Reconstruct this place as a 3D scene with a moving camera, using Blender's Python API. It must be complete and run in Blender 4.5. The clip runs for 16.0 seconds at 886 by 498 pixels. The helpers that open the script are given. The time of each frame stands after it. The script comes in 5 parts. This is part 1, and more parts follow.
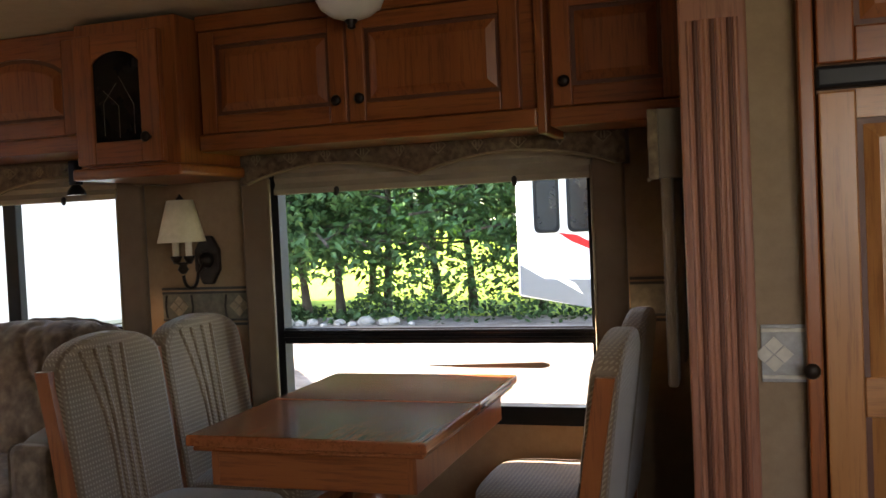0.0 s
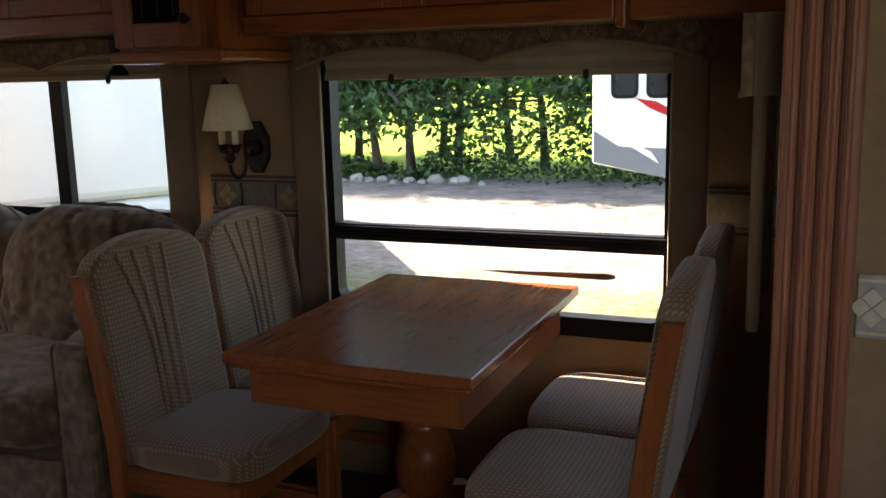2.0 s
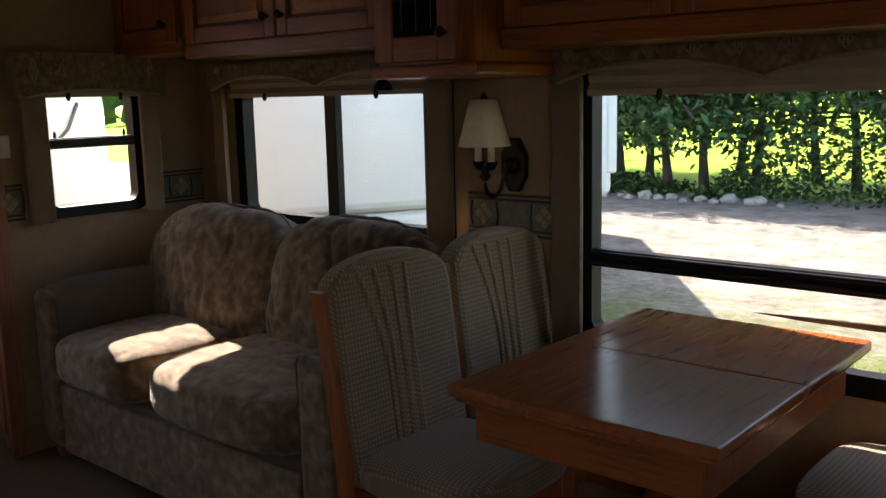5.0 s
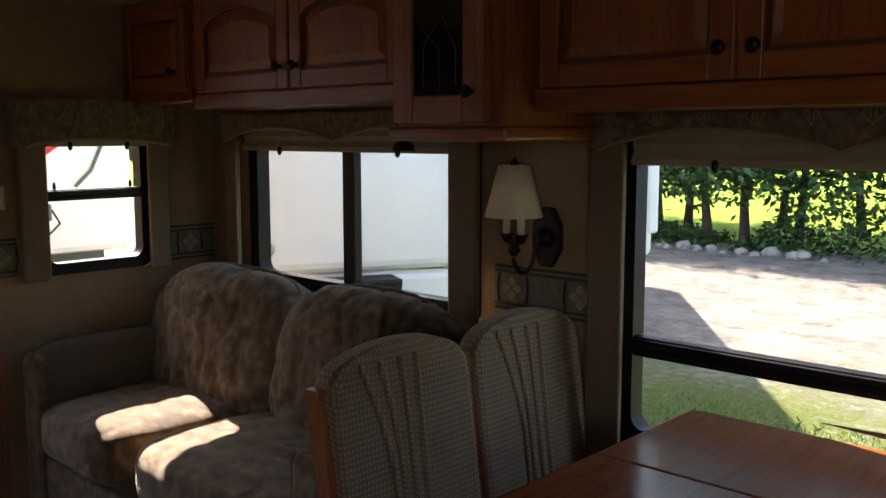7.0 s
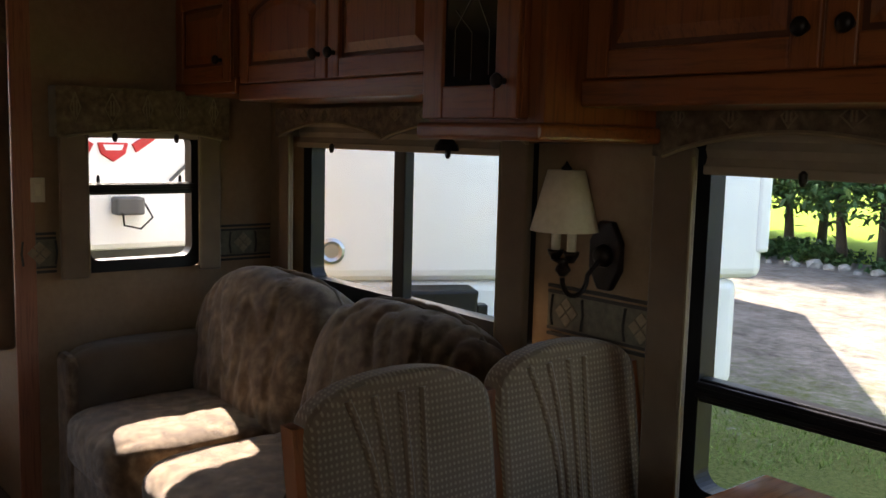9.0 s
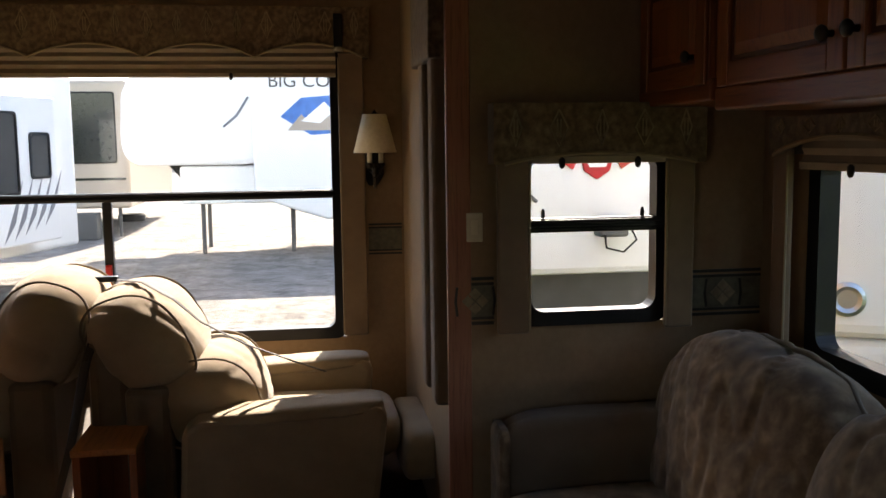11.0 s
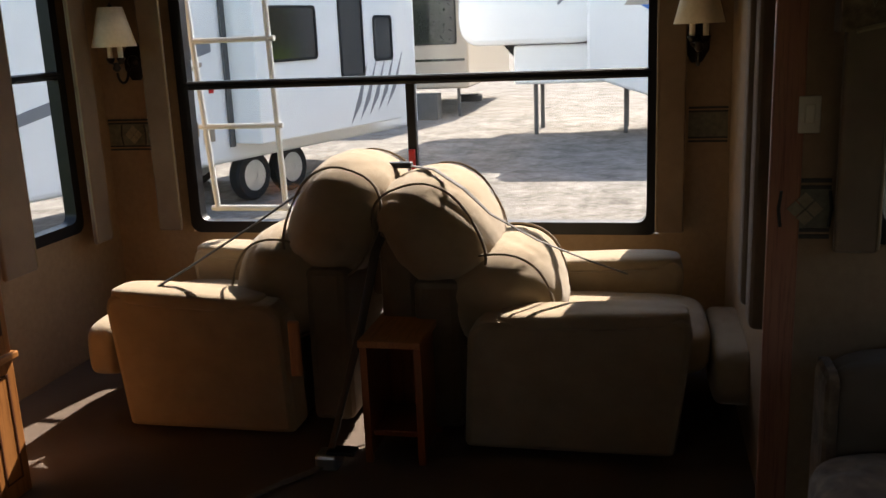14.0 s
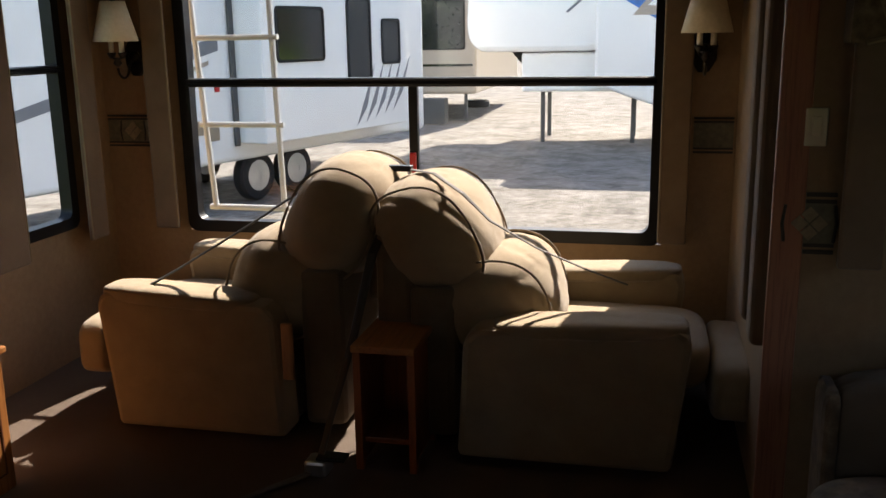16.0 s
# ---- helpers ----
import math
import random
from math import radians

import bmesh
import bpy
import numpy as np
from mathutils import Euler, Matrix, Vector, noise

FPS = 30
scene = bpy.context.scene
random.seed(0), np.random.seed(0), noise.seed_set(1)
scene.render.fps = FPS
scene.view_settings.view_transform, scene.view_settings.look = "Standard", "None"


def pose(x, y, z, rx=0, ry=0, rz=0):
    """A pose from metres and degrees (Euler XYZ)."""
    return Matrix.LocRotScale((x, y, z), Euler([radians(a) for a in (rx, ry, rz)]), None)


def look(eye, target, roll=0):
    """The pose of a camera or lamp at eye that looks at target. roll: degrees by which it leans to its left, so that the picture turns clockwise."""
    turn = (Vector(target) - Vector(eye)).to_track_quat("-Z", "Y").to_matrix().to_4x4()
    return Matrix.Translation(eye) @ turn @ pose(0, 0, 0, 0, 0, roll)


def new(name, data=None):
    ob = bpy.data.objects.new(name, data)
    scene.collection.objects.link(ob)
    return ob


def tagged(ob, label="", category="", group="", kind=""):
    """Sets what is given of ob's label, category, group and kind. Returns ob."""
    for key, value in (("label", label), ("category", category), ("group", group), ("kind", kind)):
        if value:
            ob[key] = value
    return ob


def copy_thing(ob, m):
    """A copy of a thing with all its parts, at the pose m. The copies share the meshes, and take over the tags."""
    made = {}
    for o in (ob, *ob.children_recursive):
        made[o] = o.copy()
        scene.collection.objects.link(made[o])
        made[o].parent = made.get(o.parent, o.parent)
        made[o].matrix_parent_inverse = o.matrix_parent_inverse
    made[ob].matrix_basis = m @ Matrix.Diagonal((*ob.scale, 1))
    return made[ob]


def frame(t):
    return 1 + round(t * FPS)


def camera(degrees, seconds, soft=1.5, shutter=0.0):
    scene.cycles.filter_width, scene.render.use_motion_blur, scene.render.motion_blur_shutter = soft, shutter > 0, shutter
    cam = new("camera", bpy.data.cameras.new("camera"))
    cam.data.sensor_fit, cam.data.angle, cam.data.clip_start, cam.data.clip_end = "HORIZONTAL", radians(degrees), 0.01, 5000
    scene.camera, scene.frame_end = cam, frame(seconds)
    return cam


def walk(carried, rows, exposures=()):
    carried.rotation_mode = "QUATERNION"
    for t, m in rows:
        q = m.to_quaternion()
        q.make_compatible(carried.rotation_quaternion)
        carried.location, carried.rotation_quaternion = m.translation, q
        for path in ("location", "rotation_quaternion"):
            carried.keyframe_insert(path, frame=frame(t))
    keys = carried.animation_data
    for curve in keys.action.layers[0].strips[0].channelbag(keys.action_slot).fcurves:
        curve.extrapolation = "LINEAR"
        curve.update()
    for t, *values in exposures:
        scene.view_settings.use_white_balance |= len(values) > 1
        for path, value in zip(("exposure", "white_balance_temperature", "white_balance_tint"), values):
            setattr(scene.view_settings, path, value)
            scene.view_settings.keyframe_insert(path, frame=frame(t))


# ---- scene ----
cam = camera(51.4, 16.0)
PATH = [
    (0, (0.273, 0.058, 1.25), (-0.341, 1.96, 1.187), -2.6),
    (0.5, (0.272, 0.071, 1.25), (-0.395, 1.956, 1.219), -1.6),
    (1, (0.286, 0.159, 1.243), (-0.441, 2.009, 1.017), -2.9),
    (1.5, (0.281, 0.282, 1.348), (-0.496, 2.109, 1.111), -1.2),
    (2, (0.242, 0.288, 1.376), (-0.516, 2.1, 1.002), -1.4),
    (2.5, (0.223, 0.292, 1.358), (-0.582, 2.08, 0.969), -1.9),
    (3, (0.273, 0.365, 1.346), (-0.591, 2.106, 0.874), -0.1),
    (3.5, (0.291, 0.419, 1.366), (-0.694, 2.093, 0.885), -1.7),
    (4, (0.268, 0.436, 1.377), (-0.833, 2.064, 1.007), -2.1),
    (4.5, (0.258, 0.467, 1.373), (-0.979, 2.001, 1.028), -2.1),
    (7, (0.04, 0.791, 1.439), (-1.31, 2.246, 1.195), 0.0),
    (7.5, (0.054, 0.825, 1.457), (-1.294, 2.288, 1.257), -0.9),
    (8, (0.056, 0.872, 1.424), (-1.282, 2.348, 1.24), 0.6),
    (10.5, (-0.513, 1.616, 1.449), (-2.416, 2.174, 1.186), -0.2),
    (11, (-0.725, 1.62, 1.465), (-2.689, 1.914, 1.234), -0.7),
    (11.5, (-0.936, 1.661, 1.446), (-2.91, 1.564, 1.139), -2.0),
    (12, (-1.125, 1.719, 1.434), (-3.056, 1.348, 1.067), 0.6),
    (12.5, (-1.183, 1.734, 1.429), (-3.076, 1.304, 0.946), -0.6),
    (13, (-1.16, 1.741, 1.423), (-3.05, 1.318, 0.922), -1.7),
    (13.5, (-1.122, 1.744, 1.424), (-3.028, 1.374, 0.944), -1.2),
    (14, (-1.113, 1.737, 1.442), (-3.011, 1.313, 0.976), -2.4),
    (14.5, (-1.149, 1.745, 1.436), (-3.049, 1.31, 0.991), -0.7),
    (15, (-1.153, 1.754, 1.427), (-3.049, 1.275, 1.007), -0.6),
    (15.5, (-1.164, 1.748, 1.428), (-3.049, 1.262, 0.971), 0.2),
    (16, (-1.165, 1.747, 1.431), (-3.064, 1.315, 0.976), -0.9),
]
EXPOSURES = [(0.0, 3.6, 7700, 21), (0.6, 3.6, 7700, 21), (1.2, 3.3, 7700, 21), (2.0, 2.85, 7600, 20), (3.0, 2.5, 7500, 20), (4.5, 2.45, 7500, 20), (8.2, 2.45, 7500, 20), (10.3, 2.65, 7400, 19), (11.0, 2.2, 7200, 17), (12.0, 1.65, 7200, 16), (16.0, 1.6, 7200, 16)]
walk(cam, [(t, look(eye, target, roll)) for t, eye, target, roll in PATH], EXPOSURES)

# ---- light ----
SUN_TO = Vector((-1.2, 0.275, 1.0)).normalized()
world = bpy.data.worlds.new("sky")
scene.world = world
world.use_nodes = True
wn = world.node_tree
sky = wn.nodes.new("ShaderNodeTexSky")
sky.sky_type, sky.sun_disc = "NISHITA", False
sky.sun_elevation = math.asin(SUN_TO.z)
sky.sun_rotation = math.atan2(SUN_TO.x, SUN_TO.y)
wn.links.new(sky.outputs[0], wn.nodes["Background"].inputs[0])
wn.nodes["Background"].inputs[1].default_value = 0.15
sun = new("sun", bpy.data.lights.new("sun", "SUN"))
sun.data.energy, sun.data.angle, sun.data.color = 5.0, radians(0.5), (1.0, 0.95, 0.87)
sun.matrix_world = look(SUN_TO * 30, (0, 0, 0))
galley = new("galley_window_light", bpy.data.lights.new("galley_window_light", "AREA"))
galley.data.shape, galley.data.size, galley.data.size_y, galley.data.energy = "RECTANGLE", 1.2, 0.7, 1.3
galley.data.color = (0.95, 0.98, 1.0)
galley.matrix_world = look((1.2, -0.53, 1.4), (1.0, 3.0, 1.2))


# ---- materials ----
class Nodes:
    """A node material under construction."""

    def __init__(self, name, rough=0.6, metal=0.0, spec=0.5):
        self.mat = bpy.data.materials.new(name)
        self.mat.use_nodes = True
        self.tree = self.mat.node_tree
        self.bsdf = self.tree.nodes["Principled BSDF"]
        self.bsdf.inputs["Roughness"].default_value = rough
        self.bsdf.inputs["Metallic"].default_value = metal
        self.bsdf.inputs["Specular IOR Level"].default_value = spec
        self.coord = self.tree.nodes.new("ShaderNodeTexCoord").outputs["Object"]

    def add(self, kind, **values):
        node = self.tree.nodes.new(kind)
        for key, value in values.items():
            node.inputs[key].default_value = value
        return node

    def link(self, a, b):
        self.tree.links.new(a, b)

    def mapped(self, scale=(1, 1, 1), rot=(0, 0, 0)):
        node = self.add("ShaderNodeMapping", Scale=scale, Rotation=rot)
        self.link(self.coord, node.inputs["Vector"])
        return node.outputs[0]

    def noise(self, scale, detail=4.0, rough=0.6, vec=None, distort=0.0):
        node = self.add("ShaderNodeTexNoise", Scale=scale, Detail=detail, Roughness=rough, Distortion=distort)
        self.link(vec if vec is not None else self.coord, node.inputs["Vector"])
        return node.outputs["Fac"]

    def ramp(self, fac, *stops):
        node = self.tree.nodes.new("ShaderNodeValToRGB")
        el = node.color_ramp.elements
        while len(el) < len(stops):
            el.new(0.5)
        for e, (p, c) in zip(el, stops):
            e.position, e.color = p, (*c, 1) if len(c) == 3 else c
        self.link(fac, node.inputs[0])
        return node.outputs[0]

    def mix(self, fac, a, b, mode="MIX"):
        node = self.tree.nodes.new("ShaderNodeMix")
        node.data_type, node.blend_type = "RGBA", mode
        for value, slot in ((fac, 0), (a, 6), (b, 7)):
            if hasattr(value, "is_linked"):
                self.link(value, node.inputs[slot])
            else:
                node.inputs[slot].default_value = value if slot == 0 else (*value, 1)
        return node.outputs[2]

    def math(self, op, a, b=0.0):
        node = self.tree.nodes.new("ShaderNodeMath")
        node.operation = op
        for value, slot in ((a, 0), (b, 1)):
            if hasattr(value, "is_linked"):
                self.link(value, node.inputs[slot])
            else:
                node.inputs[slot].default_value = value
        return node.outputs[0]

    def axis(self, n):
        node = self.tree.nodes.new("ShaderNodeSeparateXYZ")
        self.link(self.coord, node.inputs[0])
        return node.outputs[n]

    def color(self, out):
        self.link(out, self.bsdf.inputs["Base Color"])

    def bump(self, fac, strength=0.3, dist=0.005):
        node = self.add("ShaderNodeBump", Strength=strength, Distance=dist)
        self.link(fac, node.inputs["Height"])
        self.link(node.outputs[0], self.bsdf.inputs["Normal"])


def plain(name, col, rough=0.5, metal=0.0, vary=0.15, scale=9.0, bump=0.1, fine=180.0):
    n = Nodes(name, rough, metal)
    dark = tuple(c * (1 - vary) for c in col)
    light = tuple(min(1, c * (1 + vary)) for c in col)
    n.color(n.ramp(n.noise(scale), (0.3, dark), (0.7, light)))
    n.bump(n.noise(fine, 3), bump, 0.002)
    return n.mat


def wood(name, dark, mid, light, grain=(1, 1, 0.06), rough=0.32):
    n = Nodes(name, rough)
    vec = n.mapped(grain)
    info = n.tree.nodes.new("ShaderNodeObjectInfo")
    shift = n.tree.nodes.new("ShaderNodeVectorMath")
    shift.operation = "ADD"
    n.link(vec, shift.inputs[0])
    n.link(n.math("MULTIPLY", info.outputs["Random"], 7.0), shift.inputs[1])
    broad = n.noise(9.0, 5, 0.6, shift.outputs[0], 1.2)
    fine = n.noise(95.0, 4, 0.7, shift.outputs[0])
    base = n.ramp(broad, (0.25, dark), (0.5, mid), (0.75, light))
    pores = n.ramp(fine, (0.36, tuple(c * 0.55 for c in mid)), (0.5, (1, 1, 1)))
    n.color(n.mix(0.4, base, pores, "MULTIPLY"))
    n.bump(fine, 0.12, 0.002)
    return n.mat


OAK = wood("oak_upright", (0.21, 0.056, 0.015), (0.27, 0.078, 0.021), (0.32, 0.10, 0.029))
OAK_X = wood("oak_level", (0.21, 0.056, 0.015), (0.27, 0.078, 0.021), (0.32, 0.10, 0.029), (0.06, 1, 1))
OAK_PALE = wood("oak_pale", (0.30, 0.115, 0.034), (0.38, 0.155, 0.047), (0.45, 0.20, 0.068))
OAK_PALE_X = wood("oak_pale_level", (0.30, 0.115, 0.034), (0.38, 0.155, 0.047), (0.45, 0.20, 0.068), (0.06, 1, 1))
TABLE = wood("table_oak", (0.25, 0.074, 0.026), (0.29, 0.088, 0.031), (0.33, 0.103, 0.037), (1, 0.06, 1), 0.15)
MAHOGANY = wood("pilaster_wood", (0.27, 0.10, 0.055), (0.33, 0.13, 0.07), (0.38, 0.16, 0.085), (1, 1, 0.05), 0.4)
# dark brown paints in the shade of flutes and door panel grooves
GROOVE = plain("groove_shade", (0.11, 0.034, 0.013), 0.5)
BLACK = plain("black_aluminium", (0.012, 0.012, 0.013), 0.35, 0.0, 0.2)
BRONZE = plain("oiled_bronze", (0.022, 0.016, 0.012), 0.42, 0.6, 0.3, 30)
BLACK.node_tree.nodes["Principled BSDF"].inputs["Specular IOR Level"].default_value = 0.2
WHITE_PLASTIC = plain("ivory_plastic", (0.66, 0.60, 0.48), 0.4, 0, 0.04)
CANDLE = plain("candle_sleeve", (0.72, 0.66, 0.52), 0.5, 0, 0.05)
STRAP = plain("grey_webbing", (0.10, 0.095, 0.09), 0.8, 0, 0.2, 60)
STEEL = plain("steel", (0.55, 0.55, 0.56), 0.3, 0.9, 0.1)
RED = plain("red_plastic", (0.5, 0.01, 0.012), 0.4)
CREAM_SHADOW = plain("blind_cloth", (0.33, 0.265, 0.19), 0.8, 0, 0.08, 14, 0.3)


def fabric_plain(name, col, weave=900.0, vary=0.14):
    n = Nodes(name, 0.9, 0, 0.2)
    n.bsdf.inputs["Sheen Weight"].default_value = 0.25
    big = n.noise(7.0, 4)
    n.color(n.ramp(big, (0.3, tuple(c * (1 - vary) for c in col)), (0.7, tuple(c * (1 + vary) for c in col))))
    n.bump(n.math("ADD", n.noise(weave, 2), n.math("MULTIPLY", n.noise(16.0, 3), 1.6)), 0.3, 0.004)
    return n.mat


CURTAIN = fabric_plain("curtain_taupe", (0.18, 0.125, 0.08))
BEIGE = fabric_plain("recliner_microfibre", (0.30, 0.23, 0.145))
PIPING = fabric_plain("dark_piping", (0.17, 0.13, 0.085))


def shade_cloth():
    n = Nodes("lampshade_linen", 0.85, 0, 0.2)
    n.color(n.ramp(n.noise(60, 3), (0.3, (0.70, 0.62, 0.46)), (0.7, (0.78, 0.70, 0.54))))
    n.bsdf.inputs["Transmission Weight"].default_value = 0.0
    n.bump(n.noise(600, 2), 0.2, 0.002)
    return n.mat


SHADE = shade_cloth()


def dotted_fabric():
    """Taupe chair cloth with small pale woven lozenges."""
    n = Nodes("chair_cloth", 0.8, 0, 0.25)
    n.bsdf.inputs["Sheen Weight"].default_value = 0.3
    k = 2 * math.pi / 0.0115
    x, y, z = n.axis(0), n.axis(1), n.axis(2)
    h = n.math("ADD", z, n.math("MULTIPLY", x, 0.9))
    a = n.math("SINE", n.math("MULTIPLY", n.math("ADD", y, h), k * 0.5))
    b = n.math("SINE", n.math("MULTIPLY", n.math("SUBTRACT", y, h), k * 0.5))
    dots = n.math("GREATER_THAN", n.math("MULTIPLY", a, b), 0.42)
    base = n.ramp(n.noise(6, 4), (0.3, (0.15, 0.10, 0.06)), (0.7, (0.205, 0.14, 0.086)))
    n.color(n.mix(n.math("MULTIPLY", dots, 0.5), base, (0.43, 0.33, 0.215)))
    n.bump(n.math("ADD", n.noise(700, 2), dots), 0.25, 0.002)
    return n.mat


def damask(name, dark, mid, light, scale=9.0):
    """Sofa and valance cloth with a soft scrolling pattern."""
    n = Nodes(name, 0.88, 0, 0.2)
    n.bsdf.inputs["Sheen Weight"].default_value = 0.25
    cell = n.add("ShaderNodeTexVoronoi", Scale=scale, Randomness=0.35)
    n.link(n.mapped((1, 1, 0.8), (0, 0, 0.4)), cell.inputs["Vector"])
    rings = n.math("SINE", n.math("MULTIPLY", cell.outputs["Distance"], 19.0))
    soft = n.math("ADD", n.math("MULTIPLY", rings, 0.055), n.noise(scale * 2.2, 4, 0.6))
    n.color(n.ramp(soft, (0.32, dark), (0.52, mid), (0.72, light)))
    n.bump(n.math("ADD", n.noise(500, 2), n.noise(14, 4)), 0.35, 0.005)
    return n.mat


CHAIR = dotted_fabric()
SOFA = damask("sofa_damask", (0.085, 0.056, 0.034), (0.15, 0.103, 0.062), (0.26, 0.188, 0.118))
SOFA_PLAIN = fabric_plain("sofa_plain_cloth", (0.13, 0.10, 0.07))
VALANCE = damask("valance_tapestry", (0.085, 0.056, 0.033), (0.15, 0.105, 0.062), (0.235, 0.17, 0.10), 16.0)
CORD = plain("valance_cord", (0.25, 0.19, 0.11), 0.7)


def wallpaper():
    n = Nodes("mottled_wallpaper", 0.6, 0, 0.3)
    n.color(n.mix(0.5, n.ramp(n.noise(4.5, 6, 0.65), (0.3, (0.225, 0.145, 0.08)), (0.7, (0.33, 0.222, 0.128))),
                  n.ramp(n.noise(34, 4), (0.3, (0.245, 0.16, 0.09)), (0.7, (0.33, 0.226, 0.132)))))
    n.bump(n.noise(260, 3), 0.1, 0.002)
    return n.mat


def carpet():
    n = Nodes("carpet", 0.95, 0, 0.1)
    n.color(n.mix(0.5, n.ramp(n.noise(420, 2), (0.3, (0.075, 0.056, 0.044)), (0.7, (0.17, 0.132, 0.105))),
                  n.ramp(n.noise(3, 4), (0.3, (0.10, 0.077, 0.062)), (0.7, (0.15, 0.117, 0.095)))))
    n.bump(n.noise(500, 2), 0.6, 0.006)
    return n.mat


WALLPAPER, CARPET = wallpaper(), carpet()
CEILING = plain("ceiling_vinyl", (0.46, 0.38, 0.26), 0.7, 0, 0.06, 20)
BAND = plain("border_green", (0.135, 0.125, 0.085), 0.5, 0, 0.3, 40)
BAND_DARK = plain("border_line", (0.03, 0.026, 0.02), 0.5)
BAND_PALE = plain("border_motif", (0.27, 0.22, 0.14), 0.5, 0, 0.2, 60)
TILE_GREY = plain("tile_relief", (0.36, 0.35, 0.33), 0.4, 0, 0.2, 40)
TILE_PALE = plain("tile_cream", (0.56, 0.52, 0.43), 0.35, 0, 0.12, 40)


def glass(name, gloss=0.025):
    n = Nodes(name)
    t = n.tree
    clear = t.nodes.new("ShaderNodeBsdfTransparent")
    clear.inputs[0].default_value = (0.93, 0.95, 0.94, 1)
    shine = t.nodes.new("ShaderNodeBsdfGlossy")
    shine.inputs["Roughness"].default_value = 0.02
    mixer = t.nodes.new("ShaderNodeMixShader")
    mixer.inputs[0].default_value = gloss
    n.link(clear.outputs[0], mixer.inputs[1])
    n.link(shine.outputs[0], mixer.inputs[2])
    n.link(mixer.outputs[0], t.nodes["Material Output"].inputs[0])
    return n.mat


PANE = glass("window_glass")
DARK_GLASS = plain("smoked_glass", (0.006, 0.006, 0.007), 0.06, 0, 0.1, 5, 0.0)
DARK_GLASS.node_tree.nodes["Principled BSDF"].inputs["Specular IOR Level"].default_value = 0.2
LAMP_GLASS = plain("alabaster_glass", (0.75, 0.72, 0.66), 0.25, 0, 0.08, 12)


# ---- builders ----
def box(bm, x0, x1, y0, y1, z0, z1, bevel=0.0, seg=2):
    made = bmesh.ops.create_cube(bm, size=1.0, matrix=Matrix.LocRotScale(
        ((x0 + x1) / 2, (y0 + y1) / 2, (z0 + z1) / 2), None, (abs(x1 - x0), abs(y1 - y0), abs(z1 - z0))))
    if bevel:
        edges = list({e for v in made["verts"] for e in v.link_edges})
        bmesh.ops.bevel(bm, geom=edges, offset=bevel, segments=seg, profile=0.5, affect="EDGES")
    return bm


def boxed(*args, bevel=0.0, seg=2):
    return box(bmesh.new(), *args, bevel=bevel, seg=seg)


def lathe(profile, steps=24, m=None):
    """A turned body about z from (radius, z) pairs."""
    bm = bmesh.new()
    rings = []
    for r, z in profile:
        rings.append([bm.verts.new((r * math.cos(2 * math.pi * i / steps), r * math.sin(2 * math.pi * i / steps), z)) for i in range(steps)])
    for a, b in zip(rings, rings[1:]):
        for i in range(steps):
            j = (i + 1) % steps
            bm.faces.new((a[i], a[j], b[j], b[i]))
    bm.faces.new(list(reversed(rings[0])))
    bm.faces.new(rings[-1])
    if m is not None:
        bm.transform(m)
    return bm


def tube(points, radius, steps=8, flat=1.0):
    """A round or flattened rod along a line of points."""
    bm = bmesh.new()
    pts = [Vector(p) for p in points]
    rings = []
    for i, p in enumerate(pts):
        way = (pts[min(i + 1, len(pts) - 1)] - pts[max(i - 1, 0)]).normalized()
        side = way.cross(Vector((0, 0, 1)))
        side = side.normalized() if side.length > 1e-3 else Vector((1, 0, 0))
        up = side.cross(way)
        rings.append([bm.verts.new(p + side * radius * math.cos(a) + up * radius * flat * math.sin(a))
                      for a in (2 * math.pi * k / steps for k in range(steps))])
    for a, b in zip(rings, rings[1:]):
        for i in range(steps):
            j = (i + 1) % steps
            bm.faces.new((a[i], a[j], b[j], b[i]))
    bm.faces.new(rings[0])
    bm.faces.new(list(reversed(rings[-1])))
    bmesh.ops.recalc_face_normals(bm, faces=bm.faces[:])
    return bm


def prism(outline, y0, y1, bevel=0.0):
    """An outline of (x, z) pairs drawn out from y0 to y1."""
    bm = bmesh.new()
    front = [bm.verts.new((x, y0, z)) for x, z in outline]
    back = [bm.verts.new((x, y1, z)) for x, z in outline]
    n = len(outline)
    face = bm.faces.new(front)
    bm.faces.new(list(reversed(back)))
    for i in range(n):
        bm.faces.new((front[i], back[i], back[(i + 1) % n], front[(i + 1) % n]))
    bmesh.ops.recalc_face_normals(bm, faces=bm.faces[:])
    if bevel:
        bmesh.ops.bevel(bm, geom=[e for e in bm.edges], offset=bevel, segments=2, profile=0.5, affect="EDGES")
    return bm


